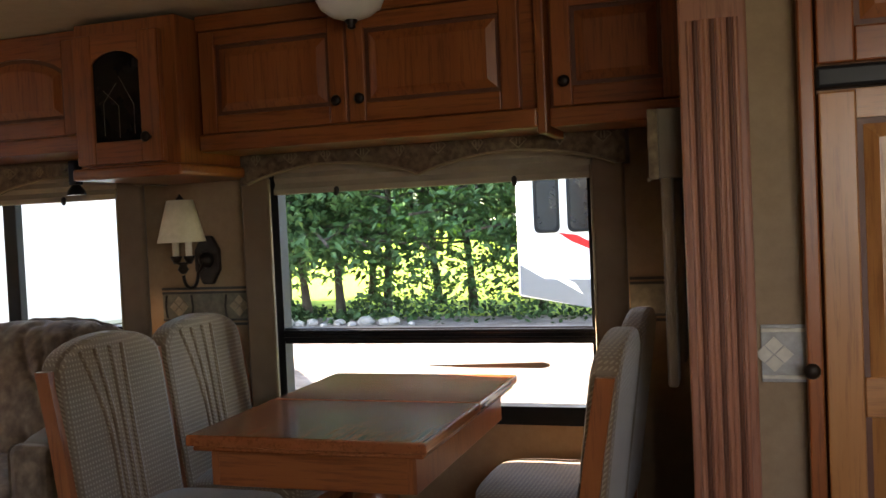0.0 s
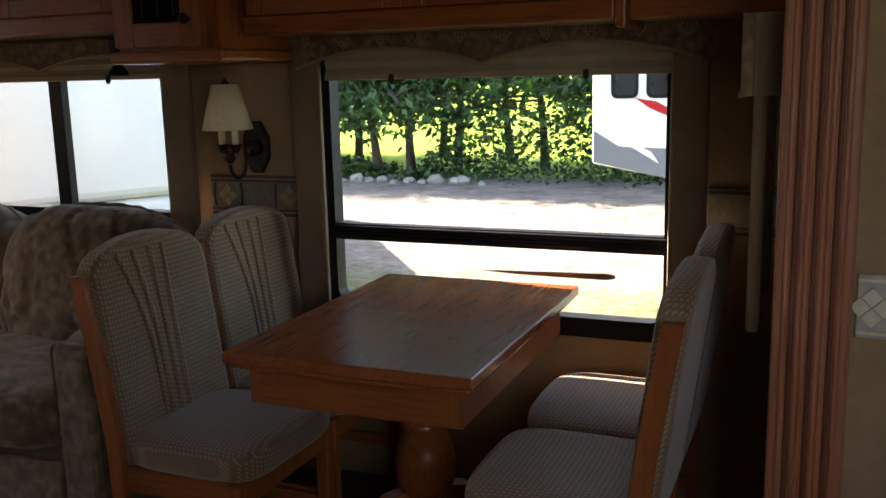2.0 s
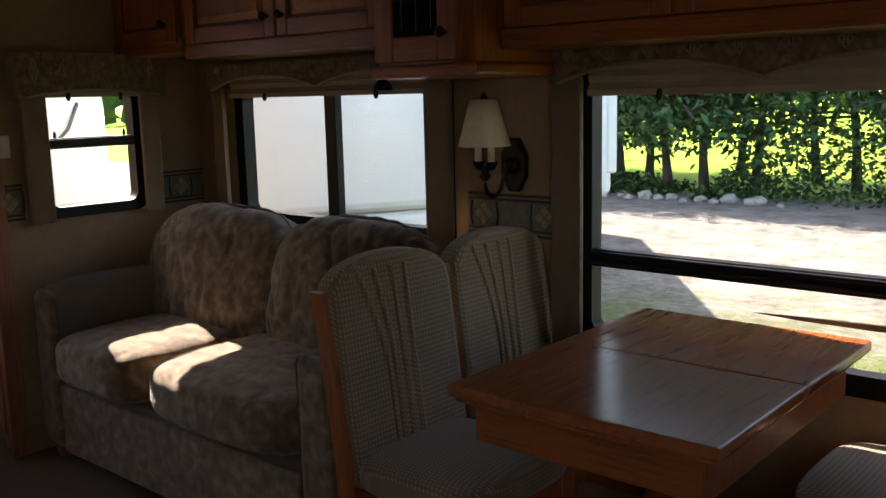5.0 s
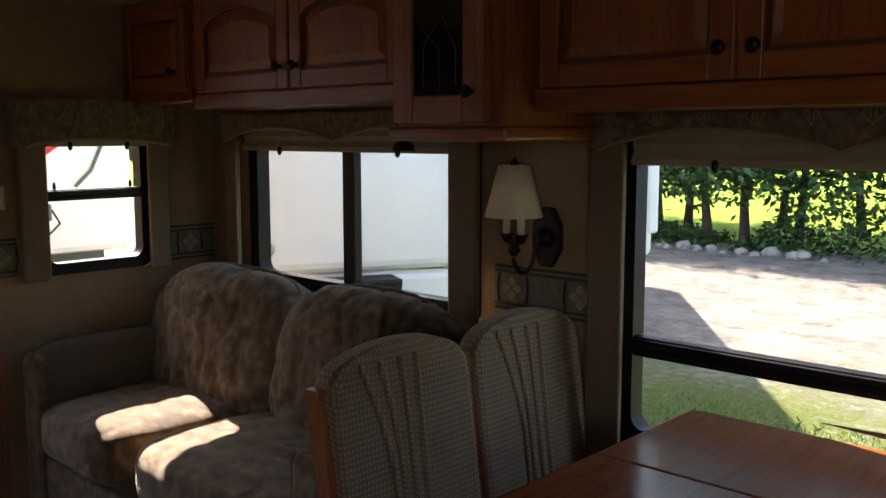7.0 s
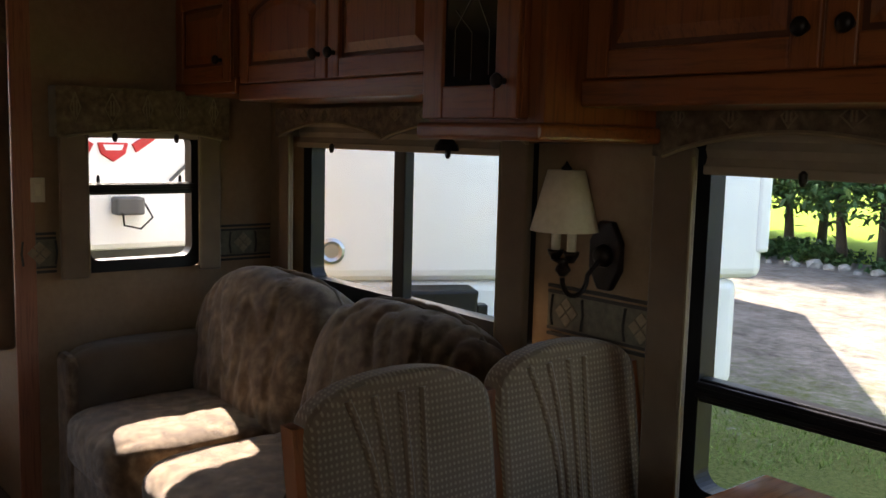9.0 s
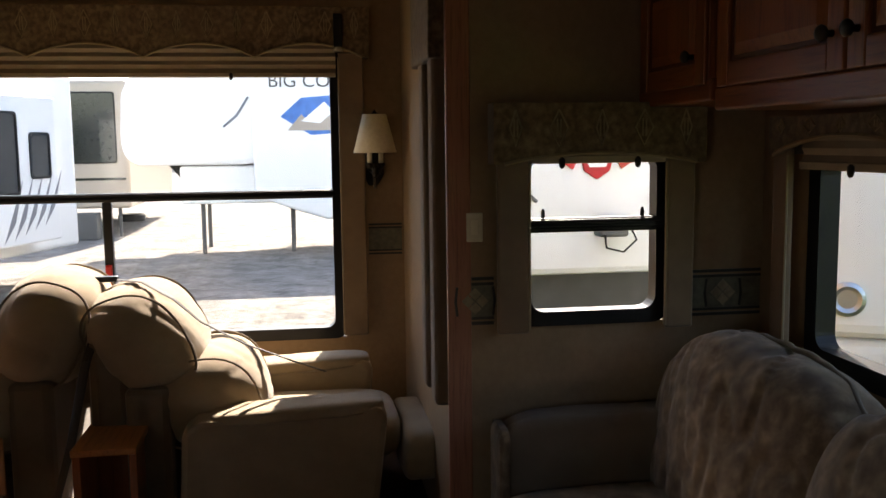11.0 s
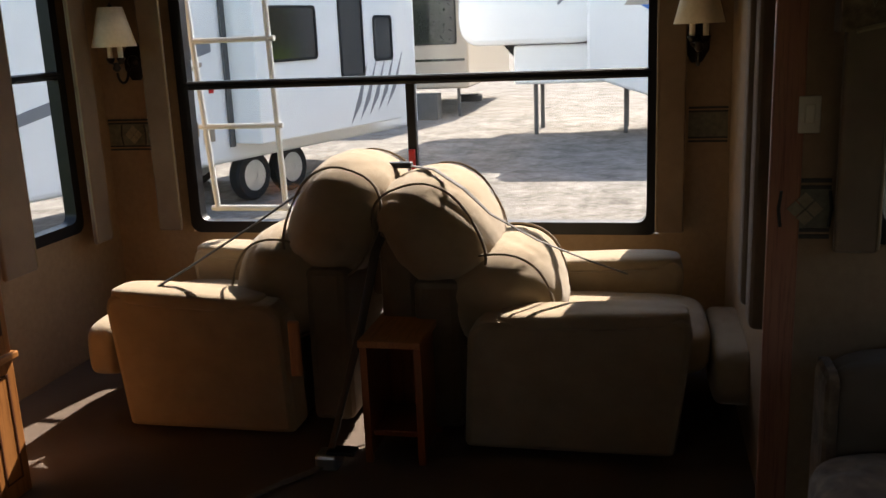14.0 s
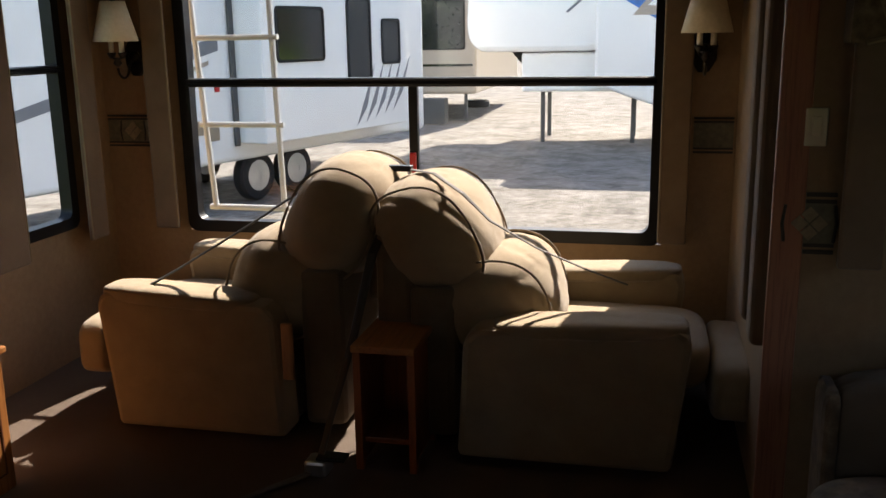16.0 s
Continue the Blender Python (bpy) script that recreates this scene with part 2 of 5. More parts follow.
def cushion(sx, sy, sz, puff=3.2, wrinkle=0.0, seed=0.0, n=22):
    """A soft stuffed block about the origin, with full extents sx, sy, sz."""
    bm = bmesh.new()
    bmesh.ops.create_cube(bm, size=2.0)
    bmesh.ops.subdivide_edges(bm, edges=bm.edges[:], cuts=n, use_grid_fill=True)
    for v in bm.verts:
        d = v.co.copy()
        r = (abs(d.x) ** puff + abs(d.y) ** puff + abs(d.z) ** puff) ** (1 / puff)
        d /= r
        p = Vector((d.x * sx / 2, d.y * sy / 2, d.z * sz / 2))
        if wrinkle:
            q = p * 4.2 + Vector((seed, seed * 2, seed))
            fold = noise.noise(Vector((q.x * 2.4 + q.z * 0.9, q.y * 1.2, q.z * 0.7 + seed)))
            crease = max(0.0, 1 - abs(fold) * 7.0) ** 1.5
            p += d.normalized() * (wrinkle * 0.9 * noise.noise(q * 0.8) + wrinkle * 0.15 * noise.noise(q * 4) - wrinkle * 0.75 * crease)
        v.co = p
    return bm


def part(name, bm, material, parent=None, label="", smooth=False, at=None):
    """Links a bmesh as one mesh object under a thing or part."""
    if at is not None:
        bm.transform(at)
    me = bpy.data.meshes.new(name)
    if smooth:
        for f in bm.faces:
            f.smooth = True
    bm.to_mesh(me)
    bm.free()
    me.materials.append(material)
    ob = new(name, me)
    if parent is not None:
        ob.parent = parent
    if label:
        ob["label"] = label
    return ob


def thing(name, m, label, category, group="", kind=""):
    ob = new(name)
    ob.empty_display_size = 0.05
    ob.matrix_world = m
    return tagged(ob, label, category, group, kind)


def structure(name, bm, material, label, category, smooth=False):
    return tagged(part(name, bm, material, None, "", smooth), label, category, "", "structure")


def wall_mesh(u0, u1, z0, z1, thick, holes, m):
    """A slab in local x and z, thick towards +y, with openings through it."""
    us = sorted({u0, u1, *(h[0] for h in holes), *(h[1] for h in holes)})
    zs = sorted({z0, z1, *(h[2] for h in holes), *(h[3] for h in holes)})
    solid = {(i, k) for i in range(len(us) - 1) for k in range(len(zs) - 1)
             if not any(h[0] < (us[i] + us[i + 1]) / 2 < h[1] and h[2] < (zs[k] + zs[k + 1]) / 2 < h[3] for h in holes)}
    bm = bmesh.new()
    verts = {}

    def v(i, j, k):
        if (i, j, k) not in verts:
            verts[i, j, k] = bm.verts.new((us[i], thick * j, zs[k]))
        return verts[i, j, k]

    for i, k in solid:
        bm.faces.new((v(i, 0, k), v(i + 1, 0, k), v(i + 1, 0, k + 1), v(i, 0, k + 1)))
        bm.faces.new((v(i, 1, k), v(i, 1, k + 1), v(i + 1, 1, k + 1), v(i + 1, 1, k)))
        for di, dk, a, b in ((-1, 0, (0, 0), (0, 1)), (1, 0, (1, 1), (1, 0)), (0, -1, (1, 0), (0, 0)), (0, 1, (0, 1), (1, 1))):
            if (i + di, k + dk) not in solid:
                bm.faces.new((v(i + a[0], 0, k + a[1]), v(i + b[0], 0, k + b[1]), v(i + b[0], 1, k + b[1]), v(i + a[0], 1, k + a[1])))
    bmesh.ops.recalc_face_normals(bm, faces=bm.faces[:])
    bm.transform(m)
    return bm


NORTH = lambda y: pose(0, y, 0)                    # local x is x, local y goes out
WEST = lambda x: pose(x, 0, 0, 0, 0, 90)           # local x is y, local y goes to -x
SOUTH = lambda y: pose(0, y, 0, 0, 0, 180)         # local x is -x, local y goes to -y
EAST = lambda x: pose(x, 0, 0, 0, 0, -90)          # local x is -y, local y goes to +x

YN, XS, XE, XR, YB, YS = 2.985, -3.32, 0.175, -5.14, 2.09, -0.80
CEIL, SLIDE_CEIL = 2.20, 1.93
W_DIN = (-1.325, -0.12, 0.572, 1.46)
W_SOFA = (-3.03, -1.83, 0.85, 1.46)
W_END = (2.22, 2.682, 0.926, 1.46)
W_REAR = (-0.40, 1.806, 0.53, 1.95)
W_SIDE = (4.28, 4.82, 0.60, 1.75)

# ---- shell ----
structure("wall_north_slide", wall_mesh(XS - 0.05, XE + 0.05, -0.02, SLIDE_CEIL, 0.05, [W_DIN, W_SOFA], NORTH(YN)), WALLPAPER, "mottled tan wallpaper wall of the slide-out", "wall")
structure("wall_west_slide", wall_mesh(YB - 0.05, YN, -0.02, SLIDE_CEIL, 0.05, [W_END], WEST(XS)), WALLPAPER, "mottled tan end wall with a small window", "wall")
structure("wall_east_slide", wall_mesh(-YN, -YB, -0.02, SLIDE_CEIL, 0.05, [], EAST(XE)), WALLPAPER, "mottled tan end wall beside the dinette", "wall")
structure("wall_rear", wall_mesh(YS - 0.05, YB + 0.05, -0.02, CEIL, 0.05, [W_REAR], WEST(XR)), WALLPAPER, "mottled tan rear wall with a wide window", "wall")
structure("wall_south_rear", wall_mesh(3.45, -XR, -0.02, CEIL, 0.05, [W_SIDE], SOUTH(YS)), WALLPAPER, "mottled tan side wall with a window", "wall")
structure("wall_south", wall_mesh(-2.6, 3.42, -0.02, CEIL, 0.05, [(-1.85, -0.55, 1.0, 1.8)], SOUTH(-0.52)), WALLPAPER, "mottled tan side wall", "wall")
structure("wall_east", wall_mesh(-2.15, 0.57, -0.02, CEIL, 0.05, [], EAST(2.6)), WALLPAPER, "plain tan wall", "wall")
structure("wall_north", wall_mesh(XE + 0.05, 2.6, -0.02, CEIL, 0.05, [], NORTH(YB)), WALLPAPER, "mottled tan wall beside the refrigerator", "wall")
structure("wall_north_rear", wall_mesh(XR, XS - 0.05, -0.02, CEIL, 0.05, [], NORTH(YB)), WALLPAPER, "mottled tan wall beside the rear window", "wall")
structure("slide_header", boxed(XS - 0.05, XE + 0.05, YB, YB + 0.05, SLIDE_CEIL, CEIL), WALLPAPER, "tan header over the slide-out opening", "wall")
structure("floor", boxed(XR - 0.05, 2.65, YS - 0.05, YB + 0.05, -0.10, 0.0), CARPET, "brown cut-pile carpet floor", "floor")
structure("floor_slide", boxed(XS - 0.05, XE + 0.05, YB + 0.05, YN + 0.05, -0.10, 0.0), CARPET, "brown carpet floor of the slide-out", "floor")
structure("ceiling", boxed(XR - 0.05, 2.65, YS - 0.05, YB + 0.05, CEIL, CEIL + 0.08), CEILING, "tan vinyl ceiling", "ceiling")
structure("slide_ceiling", boxed(XS - 0.05, XE + 0.05, YB + 0.05, YN + 0.05, SLIDE_CEIL, SLIDE_CEIL + 0.08), CEILING, "tan slide-out ceiling", "ceiling")


def ring_frame(u0, u1, z0, z1, w, y0, y1, radius=0.05, seg=6):
    """A frame with rounded corners."""
    bm = bmesh.new()

    def loop(a0, a1, b0, b1, r, y):
        pts = []
        for cx, cz, start in ((a1 - r, b1 - r, 0), (a0 + r, b1 - r, 90), (a0 + r, b0 + r, 180), (a1 - r, b0 + r, 270)):
            for s in range(seg + 1):
                a = radians(start + 90 * s / seg)
                pts.append(bm.verts.new((cx + r * math.cos(a), y, cz + r * math.sin(a))))
        return pts

    loops = [loop(u0, u1, z0, z1, radius, y0), loop(u0, u1, z0, z1, radius, y1),
             loop(u0 + w, u1 - w, z0 + w, z1 - w, radius * 0.8, y1), loop(u0 + w, u1 - w, z0 + w, z1 - w, radius * 0.8, y0)]
    n = len(loops[0])
    for a, b in zip(loops, loops[1:] + loops[:1]):
        for i in range(n):
            bm.faces.new((a[i], a[(i + 1) % n], b[(i + 1) % n], b[i]))
    bmesh.ops.recalc_face_normals(bm, faces=bm.faces[:])
    return bm


def window(name, m, size, bars, panes, label, w=0.045):
    """bars and panes: (u0, u1, z0, z1)."""
    u0, u1, z0, z1 = size
    ob = thing(name, m, label, "window", "", "structure")
    part("window_frame", ring_frame(u0, u1, z0, z1, w, -0.022, 0.036), BLACK, ob)
    for b in bars:
        bm = boxed(b[0], b[1], -0.018, 0.02, b[2], b[3], bevel=0.004)
        if b[1] - b[0] > b[3] - b[2]:
            h = (b[3] - b[2])
            box(bm, b[0], b[1], -0.028, -0.016, b[2] + h * 0.2, b[2] + h * 0.42, 0.003)
            box(bm, b[0], b[1], -0.028, -0.016, b[2] + h * 0.66, b[2] + h * 0.9, 0.003)
        part("glazing_bar", bm, BLACK, ob)
    for p in panes:
        pane = part("pane", boxed(p[0], p[1], 0.028, 0.032, p[2], p[3]), PANE, ob)
        pane.visible_shadow = False
    return ob


window("window_1", NORTH(YN), W_DIN, [(-1.27, -0.15, 0.838, 0.893)], [(-1.295, -0.14, 0.87, 1.43), (-1.295, -0.14, 0.60, 0.86)], "black framed dinette window with a level bar", 0.06)
window("window_2", NORTH(YN), W_SOFA, [(-2.472, -2.41, 0.88, 1.43)], [(-3.0, -2.445, 0.88, 1.43), (-2.435, -1.86, 0.88, 1.43)], "black framed sliding window behind the sofa", 0.055)
window("window_3", WEST(XS), W_END, [(2.25, 2.655, 1.20, 1.242)], [(2.24, 2.66, 0.95, 1.215), (2.24, 2.66, 1.23, 1.43)], "small black framed window in the end wall", 0.042)
window("window_4", WEST(XR), W_REAR, [(-0.36, 1.765, 1.208, 1.248), (0.70, 0.74, 0.57, 1.208)], [(-0.37, 1.775, 1.225, 1.92), (-0.37, 0.715, 0.56, 1.215), (0.725, 1.775, 0.56, 1.215)], "wide black framed rear window with a level bar", 0.055)
window("window_6", SOUTH(-0.52), (-1.85, -0.55, 1.0, 1.8), [], [(-1.8, -0.6, 1.03, 1.77)], "black framed galley window", 0.05)
window("window_5", SOUTH(YS), W_SIDE, [(4.31, 4.79, 1.29, 1.325)], [(4.31, 4.79, 0.63, 1.30), (4.31, 4.79, 1.31, 1.72)], "black framed side window", 0.05)
DEEP_BROWN = fabric_plain("valance_side", (0.15, 0.12, 0.085))


def treatment(m, u0, u1, ztop, zbot, zlow, arch, legs, blind=None, depth=0.12, name="window_valance", tab=0.095, low2=None):
    """A padded valance with a scalloped lower edge, with its stiff side panels and blind."""
    ob = thing(name, m, "padded tapestry window valance with stiff taupe side panels", "valance")
    n = 40
    pts = [(u0, ztop), (u0, zbot)]
    waves = max(1, round((u1 - u0) / 0.55))
    low = []
    for i in range(n + 1):
        f = i / n
        rise = max(0.0, math.sin(math.pi * ((f * waves) % 1.0 if f < 1 else 0.0))) if waves > 1 else math.sin(math.pi * f)
        low.append((u0 + 0.03 + (u1 - u0 - 0.06) * f, zbot + arch * rise ** 0.8))
    part("valance_board", prism(pts + low + [(u1, zbot), (u1, ztop)], -depth, -depth + 0.022), VALANCE, ob)
    part("cord", tube([(x, -depth - 0.002, z) for x, z in low], 0.006, 6), CORD, ob)
    count = max(1, round((u1 - u0) / 0.13))
    for i in range(count):
        u = u0 + (u1 - u0) * (i + 0.5) / count
        zc, h, w = zbot + arch + (ztop - zbot - arch) * 0.5, (ztop - zbot - arch) * 0.36, 0.026 if i % 2 else 0.017
        rim = [(u, zc + h), (u - w, zc), (u, zc - h), (u + w, zc), (u, zc + h)]
        part("motif", tube([(x, -depth - 0.001, z) for x, z in rim], 0.003, 5), CORD, ob)
        for du in (-0.005, 0.005):
            part("motif", tube([(u + du, -depth - 0.001, zc - h * 0.5), (u + du, -depth - 0.001, zc + h * 0.5)], 0.0025, 5), CORD, ob)
    for a, b in ((u0, u0 + 0.02), (u1 - 0.02, u1)):
        part("valance_return", boxed(a, b, -depth + 0.022, -0.004, zbot, ztop, bevel=0.003), DEEP_BROWN, ob)
    part("valance_top", boxed(u0 + 0.02, u1 - 0.02, -depth + 0.022, -0.004, ztop - 0.02, ztop), DEEP_BROWN, ob)
    for a, b, z in legs:
        bm = boxed(a, b, -depth + 0.024, -depth + 0.048, z, zbot + arch * 0.4, bevel=0.009, seg=3)
        leg = part("side_panel", bm, CURTAIN, ob)
        part("cord", tube([(b if a < (u0 + u1) / 2 else a, -depth + 0.026, zz) for zz in (z + 0.01, zbot)], 0.004, 6), CORD, leg)
    if blind:
        b0, b1, bz = blind
        count = int((ztop - bz - 0.04) / 0.018)
        zig = [(-0.050 if i % 2 else -0.058, bz + 0.02 + 0.018 * i) for i in range(count + 1)]
        outline = zig + [(y + 0.012, z) for y, z in reversed(zig)]
        bm = prism(outline, -b1, -b0)
        bm.transform(pose(0, 0, 0, 0, 0, 90))
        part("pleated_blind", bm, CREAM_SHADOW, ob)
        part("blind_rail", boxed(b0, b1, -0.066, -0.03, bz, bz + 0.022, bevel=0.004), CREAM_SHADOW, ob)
        for f in (0.22, 0.78):
            x = b0 + (b1 - b0) * f
            part("cord_button", lathe([(0.004, -0.02), (0.009, -0.012), (0.009, 0.006), (0.003, 0.012)], 10, pose(x, -0.072, bz + 0.006)), BRONZE, ob)
    return ob


treatment(NORTH(YN), -1.355, -0.045, 1.52, 1.40, 0, 0.055, [(-1.37, -1.262, 0.42), (-0.155, -0.055, 0.42)], (-1.258, -0.16, 1.362))
treatment(NORTH(YN), -3.07, -1.72, 1.52, 1.42, 0, 0.05, [(-3.09, -3.015, 0.6), (-1.882, -1.772, 0.6)], (-3.01, -1.885, 1.382))
treatment(WEST(XS), 2.14, 2.76, 1.57, 1.40, 0, 0.03, [(2.155, 2.248, 0.915), (2.655, 2.74, 0.915)], (2.252, 2.65, 1.40), 0.09)
treatment(WEST(XR), -0.55, 1.93, 2.08, 1.855, 0, 0.06, [(-0.53, -0.415, 0.555), (1.79, 1.905, 0.555)], (-0.38, 1.78, 1.77))
treatment(SOUTH(YS), 4.12, 4.98, 1.95, 1.80, 0, 0.05, [(4.16, 4.36, 0.54), (4.80, 4.93, 0.54)], (4.33, 4.79, 1.72))
treatment(EAST(XE), -2.62, -2.16, 1.475, 1.32, 0, 0.02, [(-2.26, -2.165, 0.85), (-2.60, -2.50, 0.85)], None, 0.09)


# ---- border paper ----
def border(m, u0, u1, z0, z1, motifs):
    ob = thing("border_strip", m, "green wallpaper border with diamond motifs and dark lines", "wall border", "", "structure")
    part("strip", boxed(u0, u1, -0.004, 0, z0 + 0.022, z1 - 0.022), BAND, ob)
    for a, b in ((z0, z0 + 0.009), (z0 + 0.016, z0 + 0.024), (z1 - 0.024, z1 - 0.016), (z1 - 0.009, z1)):
        part("line", boxed(u0, u1, -0.006, 0, a, b), BAND_DARK, ob)
    h = (z1 - z0) / 2 - 0.028
    zc = (z0 + z1) / 2
    for u in motifs:
        for du, dz in ((0, h * 0.5), (0, -h * 0.5), (h * 0.5, 0), (-h * 0.5, 0)):
            s = h * 0.44
            part("diamond", prism([(u + du, zc + dz + s), (u + du - s, zc + dz), (u + du, zc + dz - s), (u + du + s, zc + dz)], -0.008, 0), BAND_PALE, ob)
        for sgn in (1, -1):
            s = h * 1.25
            part("line", tube([(u + sgn * s, -0.006, zc + h), (u + sgn * s * 0.2 + sgn * s * 0.9, -0.006, zc), (u + sgn * s, -0.006, zc - h)], 0.004, 6), BAND_DARK, ob)
    return ob


border(NORTH(YN), -1.77, -1.375, 0.905, 1.045, (-1.45, -1.70))
border(NORTH(YN), -0.06, XE, 0.905, 1.045, ())
border(WEST(XS), 2.09, 2.155, 0.935, 1.075, (2.10,))
border(WEST(XS), 2.75, 2.98, 0.935, 1.075, (2.86,))
border(WEST(XR), 1.92, 2.08, 0.93, 1.08, ())
border(WEST(XR), -0.79, -0.56, 0.93, 1.08, (-0.66,))

relief = thing("relief_tile_border", pose(0.008, YB, -0.004), "grey and cream relief tiles set in the wall", "wall tile", "", "structure")
part("tile", boxed(0.30, 0.40, -0.008, 0, 0.885, 1.005, bevel=0.002), TILE_GREY, relief)
for z in (0.892, 0.990):
    part("line", boxed(0.30, 0.40, -0.013, -0.007, z, z + 0.008, bevel=0.002), TILE_PALE, relief)
for u, z in ((0.325, 0.963), (0.325, 0.925), (0.345, 0.944), (0.305, 0.944)):
    part("diamond", prism([(u, z + 0.018), (u - 0.018, z), (u, z - 0.018), (u + 0.018, z)], -0.014, -0.007), TILE_PALE, relief)


# ---- fluted trims ----
def pilaster(name, m, w, d, z0, z1, flutes, material, label, block=None):
    ob = thing(name, m, label, "pilaster", "", "structure")
    part("board", boxed(0, w, -d, 0, z0, z1, bevel=0.006), material, ob)
    step = w / (flutes + 1)
    for i in range(flutes):
        u = step * (i + 1)
        runs = [(z0 + 0.06, z1 - 0.05)] if not block else [(z0 + 0.05, block - 0.05), (block + 0.05, z1 - 0.05)]
        for a, b in runs:
            # thin dark rods draw each flute's shade
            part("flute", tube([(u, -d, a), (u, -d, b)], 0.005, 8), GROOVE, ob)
            for s in (-1, 1):
                part("reed", tube([(u + s * step * 0.36, -d, a), (u + s * step * 0.36, -d, b)], step * 0.17, 10), material, ob)
    if block:
        part("block", boxed(-0.008, w + 0.008, -d - 0.016, 0, block - 0.018, block + 0.012, bevel=0.006), material, ob)
    return ob


pilaster("fluted_trim", pose(0.163, YB, 0), 0.137, 0.03, 0, 1.69, 3, MAHOGANY, "reddish fluted wooden slide-out trim board")
part_cap = structure("trim_cap", boxed(0.158, 0.305, YB - 0.04, YB, 1.69, CEIL, bevel=0.006), MAHOGANY, "reddish wooden block over the fluted trim", "trim")
pilaster("fluted_trim", pose(-3.48, YB, 0), 0.145, 0.03, 0, CEIL, 3, MAHOGANY, "reddish fluted wooden slide-out trim board")
structure("trim_return", boxed(XS - 0.015, XS + 0.004, YB - 0.07, YB + 0.0, 0.0, CEIL, bevel=0.004), MAHOGANY, "reddish wooden edge of the slide-out opening", "trim")
rod = thing("drape_panel", pose(-3.66, YB, 0), "tall narrow taupe drape panel with a tapestry top", "curtain")
for a_, b_, d_ in ((-0.34, -0.24, -0.05), (-0.235, -0.13, -0.075), (-0.125, -0.02, -0.05), (-0.015, 0.09, -0.075)):
    part("panel", boxed(a_, b_, d_, -0.004, 0.62, 1.9, bevel=0.02, seg=3), CURTAIN, rod)
part("top_board", boxed(-0.35, 0.10, -0.085, -0.004, 1.72, 2.05, bevel=0.008), VALANCE, rod)

cabinet_end = thing("entertainment_cabinet", pose(-3.57, -0.26, 0, 0, 0, 0), "oak entertainment cabinet with a fluted pilaster front", "cabinet")
part("body", boxed(0.0, 1.2, -0.50, -0.02, 0.0, CEIL - 0.004, bevel=0.004), OAK_PALE, cabinet_end)
part("pilaster", boxed(0.0, 0.15, -0.02, 0.005, 0.0, CEIL - 0.01, bevel=0.005), OAK_PALE, cabinet_end)
for i in range(3):
    u = 0.0375 * (i + 1)
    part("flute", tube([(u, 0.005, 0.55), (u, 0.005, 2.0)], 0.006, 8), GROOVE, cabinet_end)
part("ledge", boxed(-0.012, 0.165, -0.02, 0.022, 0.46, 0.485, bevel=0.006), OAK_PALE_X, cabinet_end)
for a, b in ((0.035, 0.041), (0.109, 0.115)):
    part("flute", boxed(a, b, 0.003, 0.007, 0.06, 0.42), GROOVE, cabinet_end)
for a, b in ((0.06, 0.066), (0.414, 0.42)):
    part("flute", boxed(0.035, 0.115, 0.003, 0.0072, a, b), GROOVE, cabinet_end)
part("door", boxed(0.2, 1.15, -0.02, 0.0, 0.06, 1.0, bevel=0.006), OAK_PALE, cabinet_end)


# ---- cabinets ----
def knob(parent, x, y, z):
    return part("knob", lathe([(0.007, 0), (0.006, 0.012), (0.014, 0.017), (0.0165, 0.024), (0.012, 0.030), (0.003, 0.032)], 16,
                              pose(x, y, z, 90)), BRONZE, parent, "dark bronze knob", True)


def arched(u0, u1, z0, z1, rise, n=12):
    pts = [(u0, z0), (u1, z0), (u1, z1 - rise)]
    for i in range(1, n):
        f = i / n
        pts.append((u1 + (u0 - u1) * f, z1 - rise + rise * math.sin(math.pi * f) ** 0.7))
    return pts + [(u0, z1 - rise)]


